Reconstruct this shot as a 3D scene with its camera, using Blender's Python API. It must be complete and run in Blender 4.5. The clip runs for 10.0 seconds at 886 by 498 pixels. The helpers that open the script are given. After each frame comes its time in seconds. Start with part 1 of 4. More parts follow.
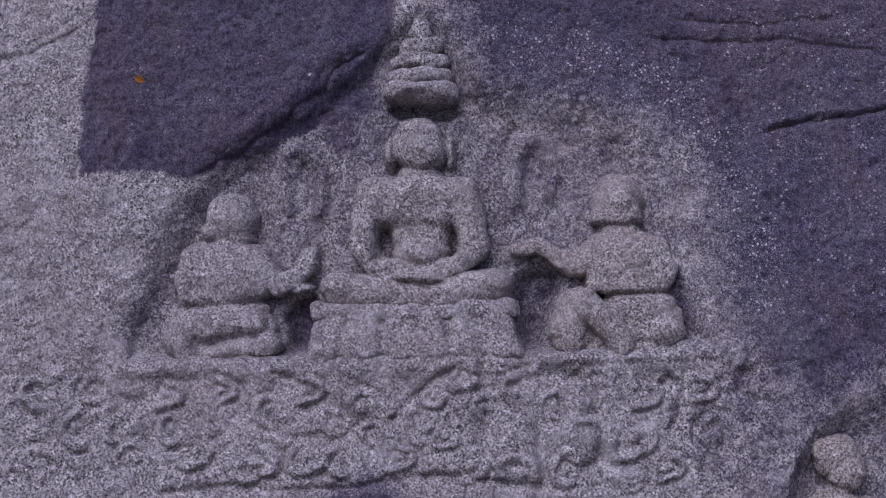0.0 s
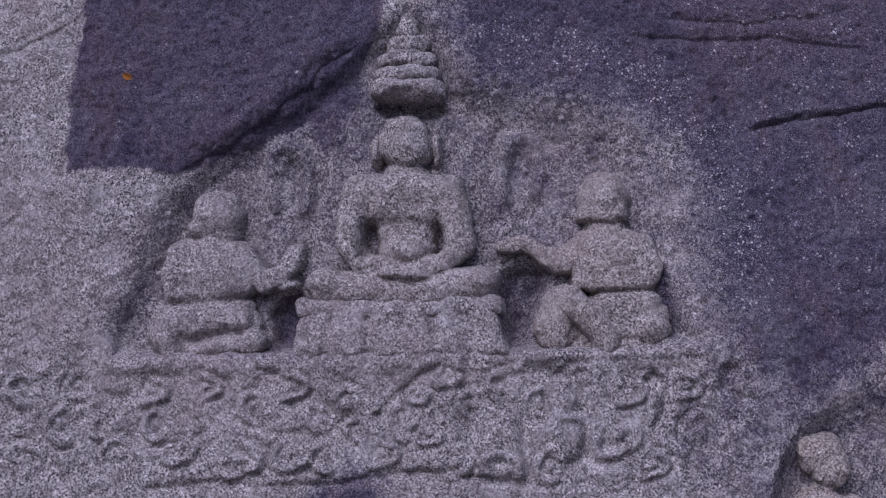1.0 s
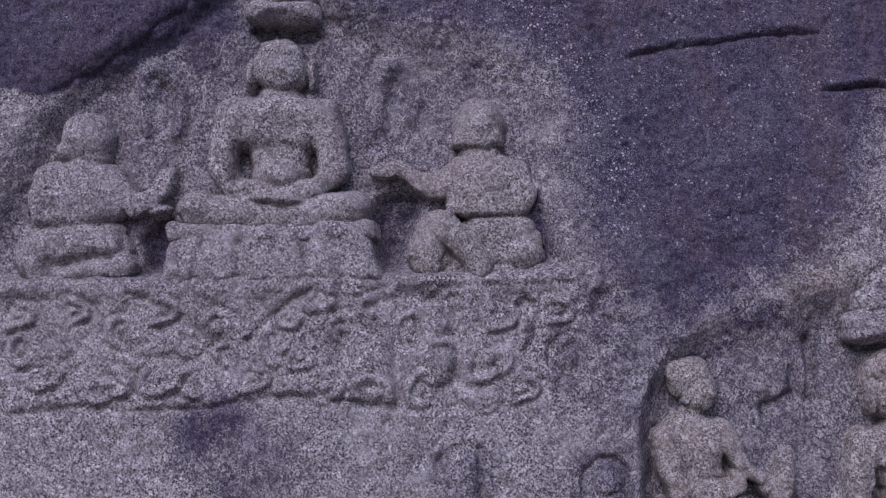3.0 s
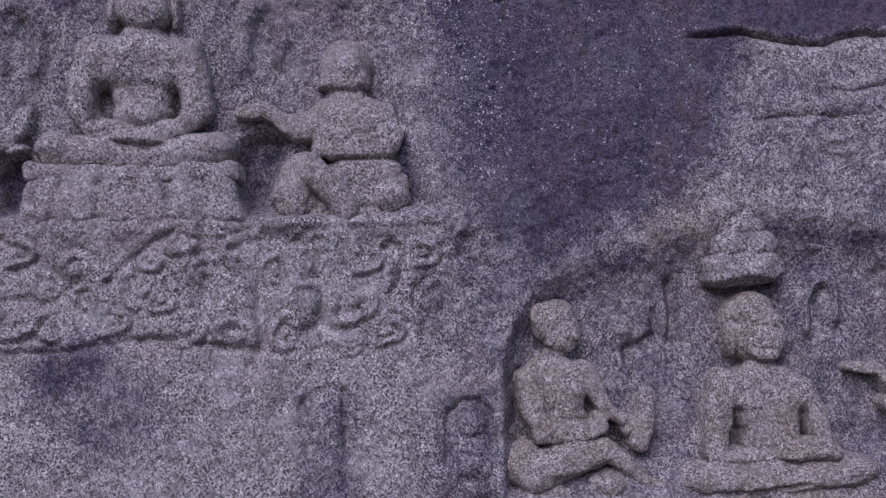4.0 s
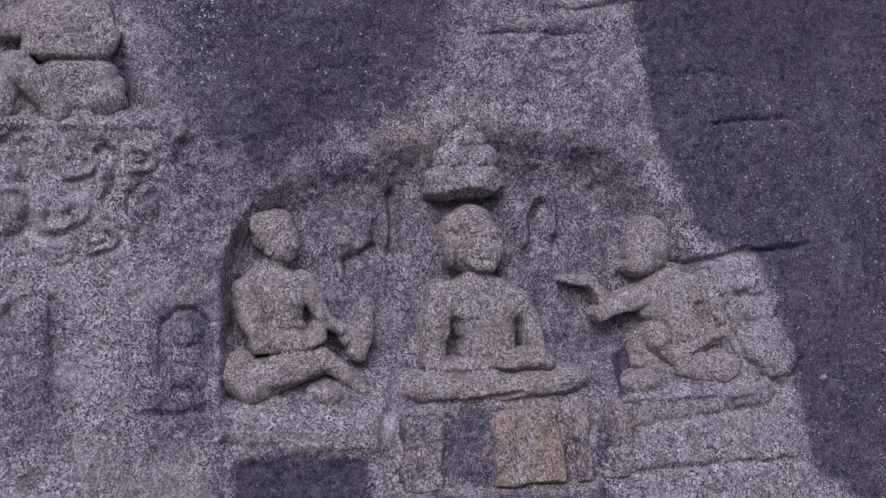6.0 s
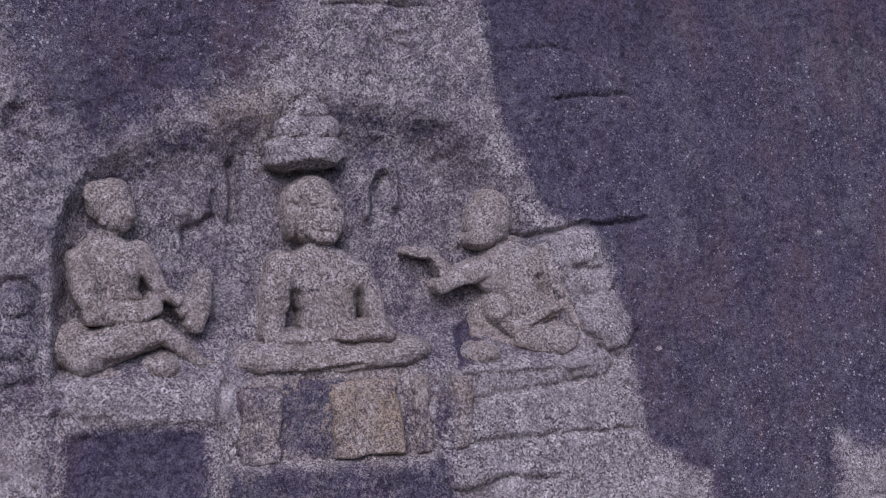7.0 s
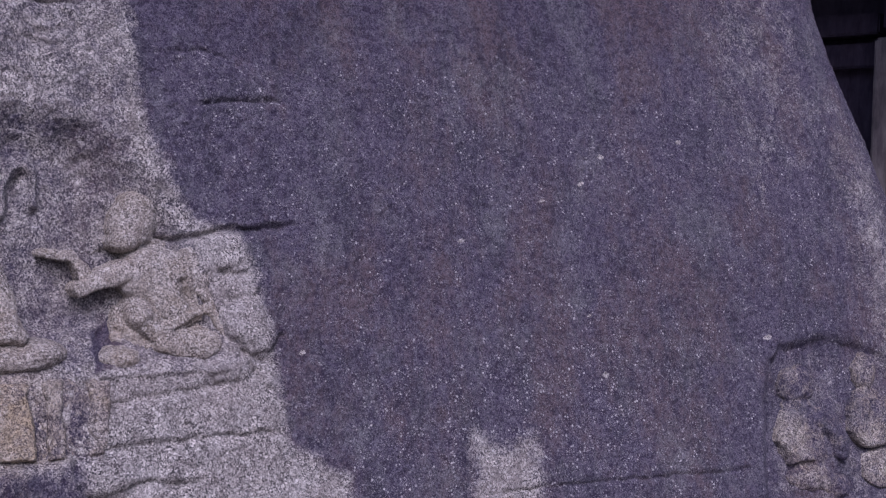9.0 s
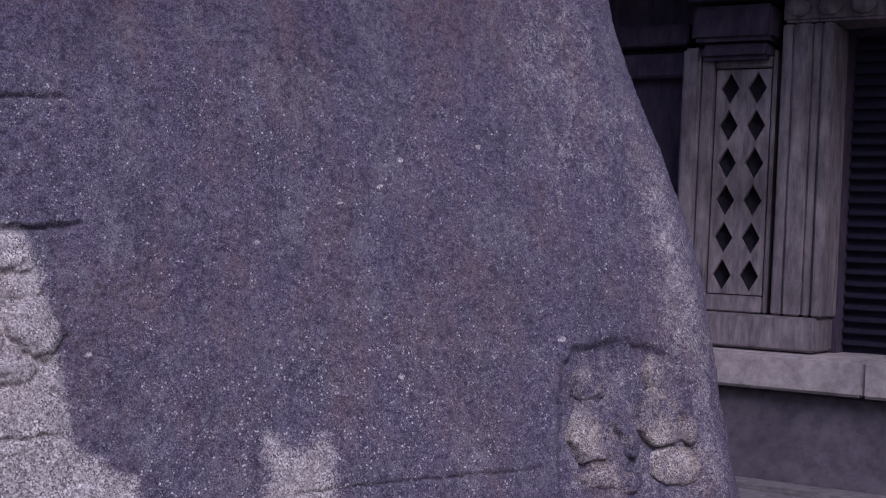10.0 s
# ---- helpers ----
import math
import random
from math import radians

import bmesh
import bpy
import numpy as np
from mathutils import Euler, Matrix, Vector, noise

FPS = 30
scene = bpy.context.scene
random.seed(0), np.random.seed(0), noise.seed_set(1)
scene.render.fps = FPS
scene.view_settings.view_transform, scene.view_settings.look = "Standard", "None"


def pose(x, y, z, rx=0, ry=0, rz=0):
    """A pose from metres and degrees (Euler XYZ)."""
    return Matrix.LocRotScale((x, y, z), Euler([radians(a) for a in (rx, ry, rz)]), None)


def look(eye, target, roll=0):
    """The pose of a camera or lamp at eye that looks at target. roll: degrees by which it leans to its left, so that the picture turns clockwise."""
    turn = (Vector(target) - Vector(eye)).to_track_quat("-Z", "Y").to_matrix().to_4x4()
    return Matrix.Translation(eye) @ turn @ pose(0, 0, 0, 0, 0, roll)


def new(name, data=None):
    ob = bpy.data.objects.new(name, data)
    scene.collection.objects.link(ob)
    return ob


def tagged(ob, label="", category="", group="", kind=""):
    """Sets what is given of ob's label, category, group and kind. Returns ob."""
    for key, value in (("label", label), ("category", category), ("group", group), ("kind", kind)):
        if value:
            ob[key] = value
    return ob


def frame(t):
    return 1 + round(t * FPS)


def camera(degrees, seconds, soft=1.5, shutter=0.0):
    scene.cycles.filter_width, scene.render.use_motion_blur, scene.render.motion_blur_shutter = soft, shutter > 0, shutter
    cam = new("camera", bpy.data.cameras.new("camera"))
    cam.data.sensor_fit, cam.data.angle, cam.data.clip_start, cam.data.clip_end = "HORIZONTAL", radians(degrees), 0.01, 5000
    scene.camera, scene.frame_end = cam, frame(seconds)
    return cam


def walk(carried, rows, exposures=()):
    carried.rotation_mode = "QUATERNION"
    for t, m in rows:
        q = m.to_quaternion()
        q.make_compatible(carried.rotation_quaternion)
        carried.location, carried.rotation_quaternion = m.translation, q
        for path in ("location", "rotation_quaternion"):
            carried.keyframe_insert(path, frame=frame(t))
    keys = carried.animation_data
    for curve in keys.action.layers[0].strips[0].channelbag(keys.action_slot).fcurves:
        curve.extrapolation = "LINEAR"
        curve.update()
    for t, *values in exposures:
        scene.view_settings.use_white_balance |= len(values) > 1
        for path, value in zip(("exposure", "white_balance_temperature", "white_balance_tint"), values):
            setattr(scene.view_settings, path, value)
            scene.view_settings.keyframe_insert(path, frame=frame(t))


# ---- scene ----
cam = camera(36.5, 10.0, soft=1.05)
# seconds, eye x y z, yaw, pitch, roll
PATH = [
    (0.0, 0.000, 0.000, 1.750, -0.04, 4.37, 0.00),
    (0.5, 0.023, 0.001, 1.731, 0.14, 4.66, -0.10),
    (1.0, 0.049, 0.002, 1.710, 0.11, 4.88, -0.19),
    (1.5, 0.077, 0.007, 1.686, -0.17, 4.67, -0.26),
    (2.0, 0.107, 0.014, 1.660, -0.78, 4.42, -0.34),
    (3.3, 0.191, 0.034, 1.584, -4.53, 3.04, -0.32),
    (3.5, 0.204, 0.037, 1.572, -5.43, 2.74, -0.33),
    (4.0, 0.246, 0.045, 1.543, -7.90, 2.03, -0.33),
    (4.5, 0.286, 0.055, 1.512, -10.34, 1.43, -0.37),
    (5.0, 0.321, 0.060, 1.485, -12.63, 0.90, -0.48),
    (5.5, 0.354, 0.061, 1.467, -14.93, 0.18, -0.61),
    (5.7, 0.366, 0.059, 1.462, -15.98, 0.01, -0.78),
    (6.8, 0.432, 0.047, 1.434, -22.21, -0.83, -1.23),
    (7.0, 0.444, 0.044, 1.429, -23.41, -0.87, -1.34),
    (7.5, 0.466, 0.033, 1.420, -26.33, -0.79, -1.57),
    (8.0, 0.496, 0.009, 1.417, -29.50, -0.43, -1.80),
    (8.5, 0.529, -0.023, 1.421, -32.55, -0.35, -2.02),
    (9.0, 0.567, -0.060, 1.427, -36.04, -0.14, -2.26),
    (9.5, 0.607, -0.101, 1.432, -39.32, 0.05, -2.55),
    (10.0, 0.654, -0.142, 1.437, -43.07, 0.19, -2.77),
]
walk(cam, [(t, pose(x, y, z, 90 + pitch, roll, yaw)) for t, x, y, z, yaw, pitch, roll in PATH],
     [(0.0, -0.28, 5070, 33), (3.5, -0.33, 5090, 34), (5.5, -0.28, 5200, 34), (8.0, -0.18, 5270, 32), (10.0, 0.05, 5250, 35)])

# ---- light: hazy daylight from high up, over the left shoulder ----
SUN_UP, SUN_FROM = 44.0, 205.0          # degrees above the horizon; compass bearing from +y, clockwise
world = bpy.data.worlds.new("sky")
scene.world = world
world.use_nodes = True
wn, wl = world.node_tree.nodes, world.node_tree.links
sky = wn.new("ShaderNodeTexSky")
sky.sky_type, sky.sun_disc = "NISHITA", False
sky.sun_elevation, sky.sun_rotation = radians(SUN_UP), radians(SUN_FROM)
sky.dust_density = 4.0
wl.new(sky.outputs[0], wn["Background"].inputs[0])
wn["Background"].inputs[1].default_value = 0.092
sun = new("sun", bpy.data.lights.new("sun", "SUN"))
sun.data.energy, sun.data.angle, sun.data.color = 2.0, radians(40), (1.0, 0.92, 0.80)
a_, e_ = radians(SUN_FROM), radians(SUN_UP)
sun.matrix_world = look((math.sin(a_) * math.cos(e_) * 20, math.cos(a_) * math.cos(e_) * 20, math.sin(e_) * 20), (0, 0, 0))


# ---- materials ----
K = 0.655                                # metres of the world in a metre of the carver's drawing


class Mat:
    """A small builder of node materials."""

    def __init__(self, name, rough=0.9):
        self.m = bpy.data.materials.new(name)
        self.m.use_nodes = True
        self.t = self.m.node_tree
        self.b = self.t.nodes["Principled BSDF"]
        self.b.inputs["Roughness"].default_value = rough
        self.b.inputs["Specular IOR Level"].default_value = 0.25
        self.pos = self.t.nodes.new("ShaderNodeTexCoord").outputs["Object"]

    def put(self, value, socket):
        if isinstance(value, bpy.types.NodeSocket):
            self.t.links.new(value, socket)
        else:
            socket.default_value = value

    def noise(self, scale, detail=3.0, rough=0.6, where=None):
        n = self.t.nodes.new("ShaderNodeTexNoise")
        self.t.links.new(where or self.pos, n.inputs["Vector"])
        n.inputs["Scale"].default_value, n.inputs["Detail"].default_value, n.inputs["Roughness"].default_value = scale, detail, rough
        return n.outputs["Fac"]

    def cells(self, scale, out="Distance", where=None, feature="F1"):
        n = self.t.nodes.new("ShaderNodeTexVoronoi")
        n.feature = feature
        self.t.links.new(where or self.pos, n.inputs["Vector"])
        n.inputs["Scale"].default_value = scale
        return n.outputs[out]

    def stretch(self, x, y, z):
        n = self.t.nodes.new("ShaderNodeMapping")
        n.inputs["Scale"].default_value = (x, y, z)
        self.t.links.new(self.pos, n.inputs["Vector"])
        return n.outputs[0]

    def ramp(self, fac, lo, hi, a=0.0, b=1.0):
        n = self.t.nodes.new("ShaderNodeMapRange")
        for v, i in zip((fac, lo, hi, a, b), range(5)):
            self.put(v, n.inputs[i])
        n.clamp = True
        return n.outputs[0]

    def maths(self, op, a, b=0.5):
        n = self.t.nodes.new("ShaderNodeMath")
        n.operation = op
        self.put(a, n.inputs[0]), self.put(b, n.inputs[1])
        return n.outputs[0]

    def mix(self, fac, a, b, kind="MIX"):
        n = self.t.nodes.new("ShaderNodeMix")
        n.data_type, n.blend_type = "RGBA", kind
        self.put(fac, n.inputs[0])
        for v, s in ((a, n.inputs[6]), (b, n.inputs[7])):
            self.put((*v, 1.0) if isinstance(v, tuple) and len(v) == 3 else v, s)
        return n.outputs[2]

    def attr(self, name):
        n = self.t.nodes.new("ShaderNodeAttribute")
        n.attribute_name = name
        return n.outputs["Fac"]

    def rnd(self):
        return self.t.nodes.new("ShaderNodeObjectInfo").outputs["Random"]

    def done(self, color, bumps=()):
        self.put((*color, 1.0) if isinstance(color, tuple) else color, self.b.inputs["Base Color"])
        last = None
        for height, strength, distance in bumps:
            n = self.t.nodes.new("ShaderNodeBump")
            n.inputs["Strength"].default_value, n.inputs["Distance"].default_value = strength, distance
            self.t.links.new(height, n.inputs["Height"])
            if last:
                self.t.links.new(last, n.inputs["Normal"])
            last = n.outputs[0]
        if last:
            self.t.links.new(last, self.b.inputs["Normal"])
        return self.m


def granite():
    m = Mat("granite", 0.92)
    m.pos = m.stretch(1 / K, 1 / K, 1 / K)
    grain = m.noise(175, 2, 0.8)
    sep = m.t.nodes.new("ShaderNodeSeparateColor")
    m.t.links.new(m.cells(150, "Color"), sep.inputs[0])
    blot = m.noise(12, 6, 0.75)
    broad = m.noise(1.9, 4, 0.6)
    salt = m.ramp(m.maths("ADD", grain, m.ramp(sep.outputs[2], 0.0, 1.0, -0.16, 0.16)), 0.30, 0.70)
    clean = m.mix(salt, (0.068, 0.060, 0.062), (0.62, 0.575, 0.525))
    clean = m.mix(m.ramp(sep.outputs[0], 0.84, 0.90), clean, (0.055, 0.052, 0.052))
    clean = m.mix(m.ramp(sep.outputs[1], 0.90, 0.96), clean, (0.74, 0.70, 0.65))
    clean = m.mix(m.ramp(blot, 0.44, 0.66, 0.0, 0.62), clean, (0.125, 0.108, 0.105))
    clean = m.mix(m.ramp(m.noise(42, 4, 0.7), 0.50, 0.70, 0.0, 0.6), clean, (0.09, 0.08, 0.08))
    clean = m.mix(m.ramp(m.noise(5, 5, 0.7), 0.52, 0.70, 0.0, 0.35), clean, (0.60, 0.57, 0.54))
    clean = m.mix(m.ramp(broad, 0.48, 0.72, 0.0, 0.4), clean, (0.30, 0.25, 0.23))
    ochre = m.mix(salt, (0.125, 0.09, 0.055), (0.52, 0.42, 0.28))
    clean = m.mix(m.maths("MULTIPLY", m.attr("ochre"), m.ramp(blot, 0.3, 0.6, 0.3, 0.9)), clean, ochre)
    # dark crust of old lichen and soot, eaten by pale dots; also the shade colour of pockets
    crust_shade = m.mix(salt, (0.026, 0.019, 0.042), (0.132, 0.114, 0.152))
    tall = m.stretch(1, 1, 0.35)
    crust_shade = m.mix(m.ramp(m.noise(2.6, 5, 0.75, tall), 0.47, 0.60, 0.0, 0.8), crust_shade, m.mix(salt, (0.055, 0.038, 0.044), (0.145, 0.106, 0.115)))
    crust_shade = m.mix(m.ramp(m.noise(5, 6, 0.75, m.stretch(1.1, 1, 0.4)), 0.50, 0.62, 0.0, 0.75), crust_shade, m.mix(salt, (0.020, 0.018, 0.032), (0.07, 0.065, 0.088)))
    crust_shade = m.mix(m.ramp(m.noise(3.7, 6, 0.8, m.stretch(0.9, 1, 0.5)), 0.52, 0.66, 0.0, 0.55), crust_shade, m.mix(salt, (0.07, 0.07, 0.078), (0.235, 0.23, 0.235)))
    crust_shade = m.mix(m.ramp(m.noise(38, 4, 0.75), 0.50, 0.64, 0.0, 0.62), crust_shade, m.mix(salt, (0.064, 0.058, 0.078), (0.215, 0.203, 0.235)))
    crust_shade = m.mix(m.ramp(m.noise(27, 5, 0.75), 0.50, 0.64, 0.0, 0.65), crust_shade, (0.022, 0.015, 0.038))
    crust_shade = m.mix(m.ramp(m.attr("crust_shade"), 0.9, 1.5, 0.0, 0.6), crust_shade, m.mix(salt, (0.012, 0.010, 0.022), (0.125, 0.108, 0.145)))
    spread = m.noise(16, 6, 0.8)
    edge = m.maths("ADD", m.maths("MULTIPLY", m.attr("crust_shade"), 1.3), m.ramp(m.noise(9, 8, 0.8), 0.3, 0.7, -0.36, 0.32))
    edge = m.maths("ADD", edge, m.ramp(m.noise(30, 6, 0.8), 0.3, 0.7, -0.20, 0.20))
    edge = m.maths("ADD", edge, m.ramp(salt, 0.0, 1.0, 0.12, -0.12))
    color = m.mix(m.ramp(edge, 0.2, 0.8), clean, crust_shade)
    some = m.ramp(m.maths("ADD", m.attr("dots"), m.ramp(spread, 0.3, 0.7, -0.5, 0.45)), 0.10, 0.75)
    dots = m.ramp(m.cells(115), 0.40, 0.24)
    color = m.mix(m.maths("MULTIPLY", dots, m.ramp(some, 0.0, 1.0, 0.0, 0.6)), color, (0.42, 0.40, 0.40))
    wide = m.ramp(m.maths("ADD", m.cells(44), m.ramp(grain, 0.2, 0.8, -0.12, 0.12)), 0.26, 0.18)
    color = m.mix(m.maths("MULTIPLY", wide, m.ramp(some, 0.25, 0.85, 0.0, 0.9)), color, (0.55, 0.53, 0.52))
    return m.done(color, [(m.noise(34, 5, 0.7), 0.38, 0.009), (salt, 0.6, 0.0034)])


def stone(name, dark, light, scale=30.0, rough=0.85, streak=1.0):
    m = Mat(name, rough)
    fac = m.ramp(m.noise(scale, 6, 0.7, m.stretch(1, 1, streak)), 0.3, 0.7)
    color = m.mix(fac, dark, light)
    color = m.mix(m.ramp(m.noise(scale * 0.14, 4, 0.6), 0.45, 0.7, 0.0, 0.6), color, tuple(0.55 * c for c in dark))
    return m.done(color, [(m.noise(scale * 3, 5, 0.7), 0.4, 0.01)])


GRANITE = granite()
PAINTED = stone("limewashed_stone", (0.07, 0.058, 0.068), (0.26, 0.226, 0.22), 16, 0.85, 0.22)
# dark tone of the set-back wall, its mouldings and the capital
DARK_STONE = stone("dark_stone", (0.030, 0.022, 0.038), (0.085, 0.064, 0.09), 14, 0.85, 0.3)
STEP = stone("worn_step_stone", (0.20, 0.175, 0.17), (0.40, 0.36, 0.34), 12)
# plinth colour darkened for the shade below the projecting step
RISER = stone("shaded_plinth_stone", (0.06, 0.052, 0.066), (0.13, 0.115, 0.13), 9)
PAVING = stone("paving_stone", (0.08, 0.072, 0.075), (0.19, 0.17, 0.17), 14)
# near-black bluish tone of the door leaf and its slats
SHUTTER = stone("dark_shutter_wood", (0.008, 0.007, 0.016), (0.022, 0.020, 0.04), 20, 0.85)
# near-black colour standing for the unlit space behind the lattice
HOLLOW_SHADE = stone("hollow_shade", (0.012, 0.011, 0.015), (0.03, 0.027, 0.035), 20)

# ---- the boulder's face ----
def face_y(x, z):
    """How far ahead the dressed face of the boulder lies, in metres of the drawing."""
    return 5.443 - 0.0656 * x + 0.0063 * x * x - 0.0017 * x ** 3 + (0.1812 + 0.0244 * x) * (z - 2.7)


BEND = 0.5                               # radius of the boulder's far corner
TURN_END = radians(118)


def shell(s, z):
    """Place and outward normal on the boulder, s metres along its face and round the corner, at the height z."""
    h = np.clip(z, 0.5, 4.1) - 2.7
    xe = 7.113 - 0.1305 * h - 0.1124 * h ** 2 + 0.0717 * h ** 3 + 0.0441 * h ** 4
    x = np.minimum(s, xe)
    slope = -0.0656 + 0.0126 * x - 0.0051 * x * x + 0.0244 * (z - 2.7)
    tx, ty = 1 / np.hypot(1, slope), slope / np.hypot(1, slope)
    over = np.maximum(s - xe, 0.0)
    a = np.minimum(over / BEND, TURN_END)
    far = np.maximum(over - BEND * TURN_END, 0.0)
    fx, fy = BEND * np.sin(a) + far * np.cos(TURN_END), BEND * (1 - np.cos(a)) + far * np.sin(TURN_END)
    px, py = x + tx * fx - ty * fy, face_y(x, z) + ty * fx + tx * fy
    dx, dy = tx * np.cos(a) - ty * np.sin(a), ty * np.cos(a) + tx * np.sin(a)
    crown = np.maximum(z - 4.5, 0.0)
    place = np.stack([px, py + 1.2 * crown ** 2, z], -1)
    normal = np.stack([dy, -dx, 0 * dx], -1)
    return place, normal


class Layout:
    """A drawing board laid on the face: u to the right and v down in board units of about 2.3 mm."""

    def __init__(self, cx, cz):
        self.cx, self.cz = cx, cz

    def to_face(self, u, v):
        p, q = (np.asarray(u, float) - 784) / 1000, (np.asarray(v, float) - 441) / 1000
        terms = (1, p, q, p * p, p * q, q * q, p ** 3, p * p * q, p * q * q)
        return sum(c * t for c, t in zip(self.cx, terms)), sum(c * t for c, t in zip(self.cz, terms))

    def from_face(self, x, z):
        u, v = 784 + 1000 * (x - self.cx[0]) / self.cx[1], 441 + 1000 * (z - self.cz[0]) / self.cz[2]
        for _ in range(14):
            u, v = np.clip(u, -1500, 3000), np.clip(v, -1200, 2000)
            gx, gz = self.to_face(u, v)
            u, v = u + 900 * (x - gx) / self.cx[1], v + 900 * (z - gz) / self.cz[2]
        return u, v


UPPER = Layout((0.004, 2.3255, -0.0005, -0.0604, -0.2568, 0.0046, 0.0171, -0.044, 0.0291), (3.0926, -0.0099, -2.3708, 0.0031, 0.0486, 0.2614, -0.0022, -0.0171, 0.0478))
MIDDLE = Layout((1.3899, 2.2438, -0.073, 0.1084, -0.2578, 0.0141, 0.0002, -0.0753, 0.0346), (2.441, 0.0213, -2.2499, 0.0017, -0.1177, 0.2314, -0.0008, -0.0054, 0.0757))
LOWER = Layout((2.7255, 2.4054, -0.1736, 0.298, -0.3234, 0.0309, 0.0064, -0.1275, 0.0541), (2.1094, 0.0388, -2.2958, 0.0082, -0.3084, 0.2354, 0.0004, -0.023, 0.1166))
CORNER = Layout((5.6938, 3.4449, -0.5885, 0.7789, -0.817, 0.1267, 0.0497, -0.3443, 0.1584), (2.2141, 0.1498, -2.906, 0.0526, -0.8528, 0.4402, 0.0087, -0.1363, 0.2863))
UNIT = 0.0023


# ---- carving tools: fields over the board ----
def lattice_noise(x, z, seed):
    g = np.random.RandomState(seed).rand(256, 256)
    xi, zi = np.floor(x).astype(int), np.floor(z).astype(int)
    fx, fz = x - xi, z - zi
    fx, fz = fx * fx * (3 - 2 * fx), fz * fz * (3 - 2 * fz)
    a, b = g[xi % 256, zi % 256], g[(xi + 1) % 256, zi % 256]
    c, d = g[xi % 256, (zi + 1) % 256], g[(xi + 1) % 256, (zi + 1) % 256]
    return (a * (1 - fx) + b * fx) * (1 - fz) + (c * (1 - fx) + d * fx) * fz - 0.5


def rough(x, z, size, octaves, seed, gain=0.55):
    """Layered noise of about -0.5 to 0.5, whose largest lumps are size metres wide."""
    out, amp = 0.0, 1.0
    for k in range(octaves):
        ca, sa = math.cos(0.7 * k + seed), math.sin(0.7 * k + seed)
        f = 1.9 ** k / size
        out = out + amp * lattice_noise((x * ca - z * sa) * f + 31.7 * k, (x * sa + z * ca) * f + 17.3 * k, seed + k)
        amp *= gain
    return out


def smooth(t):
    t = np.clip(t, 0, 1)
    return t * t * (3 - 2 * t)


def inside(u, v, corners):
    """Signed distance to a closed outline, positive within it, in board units."""
    d, wind = np.full(u.shape, 1e9), np.zeros(u.shape, bool)
    for (x0, y0), (x1, y1) in zip(corners, corners[1:] + corners[:1]):
        ex, ey = x1 - x0, y1 - y0
        t = np.clip(((u - x0) * ex + (v - y0) * ey) / (ex * ex + ey * ey), 0, 1)
        d = np.minimum(d, np.hypot(u - x0 - t * ex, v - y0 - t * ey))
        cross = (y0 > v) != (y1 > v)
        wind ^= cross & (u < x0 + (v - y0) * ex / (ey if ey else 1e-9))
    return np.where(wind, d, -d)


def along(u, v, line):
    """Distance to a broken line, in board units."""
    d = np.full(u.shape, 1e9)
    for (x0, y0), (x1, y1) in zip(line, line[1:]):
        ex, ey = x1 - x0, y1 - y0
        t = np.clip(((u - x0) * ex + (v - y0) * ey) / (ex * ex + ey * ey + 1e-9), 0, 1)
        d = np.minimum(d, np.hypot(u - x0 - t * ex, v - y0 - t * ey))
    return d


def join(a, b, k=0.008):
    """The higher of two fields, blended over k metres."""
    h = np.clip(0.5 + 0.5 * (a - b) / k, 0, 1)
    return b + (a - b) * h + k * h * (1 - h)


def limb(line, radii, deep, swell=1.0):
    """A rounded limb along a broken line; deep: the height of its axis in metres."""
    def field(u, v):
        out = np.full(u.shape, -1.0)
        for (p, q, r0, r1) in zip(line, line[1:], radii, radii[1:]):
            ex, ey = q[0] - p[0], q[1] - p[1]
            t = np.clip(((u - p[0]) * ex + (v - p[1]) * ey) / (ex * ex + ey * ey), 0, 1)
            r = r0 + t * (r1 - r0)
            d = np.hypot(u - p[0] - t * ex, v - p[1] - t * ey)
            out = np.maximum(out, np.where(d < r * 1.06, deep + swell * UNIT * (np.sqrt(np.maximum(r * r - d * d, 0)) - np.maximum(d - r, 0) * 4), -1.0))
        return out
    return field


def lump(u0, v0, ru, rv, deep, high, turn=0.0, power=2.0):
    """A swelling with its edge at the height deep, its top at high; a higher power gives flatter sides."""
    c, s = math.cos(radians(turn)), math.sin(radians(turn))
    def field(u, v):
        a, b = ((u - u0) * c + (v - v0) * s) / ru, (-(u - u0) * s + (v - v0) * c) / rv
        p = np.abs(a) ** power + np.abs(b) ** power
        return np.where(p < 1.0, deep + (high - deep) * np.maximum(1 - p, 0) ** (1 / max(power, 2.0)), -1.0)
    return field


def slab(corners, high, edge=7.0):
    """A dressed block with a rounded arris."""
    def field(u, v):
        d = inside(u, v, corners)
        return np.where(d > 0, high - 0.05 * (1 - np.sqrt(np.clip(1 - (1 - np.clip(d / edge, 0, 1)) ** 2, 0, 1))), -1.0)
    return field


NICHE_A = [(222, 640), (200, 570), (232, 470), (285, 385), (345, 310), (430, 255), (520, 185), (640, 92), (690, 40), (745, -5), (800, 40), (850, 120), (960, 148), (1060, 158), (1150, 195), (1205, 270), (1240, 400), (1258, 520), (1272, 622), (930, 628), (540, 636)]
NICHE_C = [(150, 690), (148, 560), (150, 450), (166, 380), (205, 315), (275, 255), (360, 213), (470, 190), (560, 180), (645, 158), (750, 180), (850, 195), (905, 225), (960, 285), (1000, 345), (1035, 410), (1052, 480), (1085, 560), (1120, 640), (960, 650), (830, 668), (700, 672), (480, 690)]
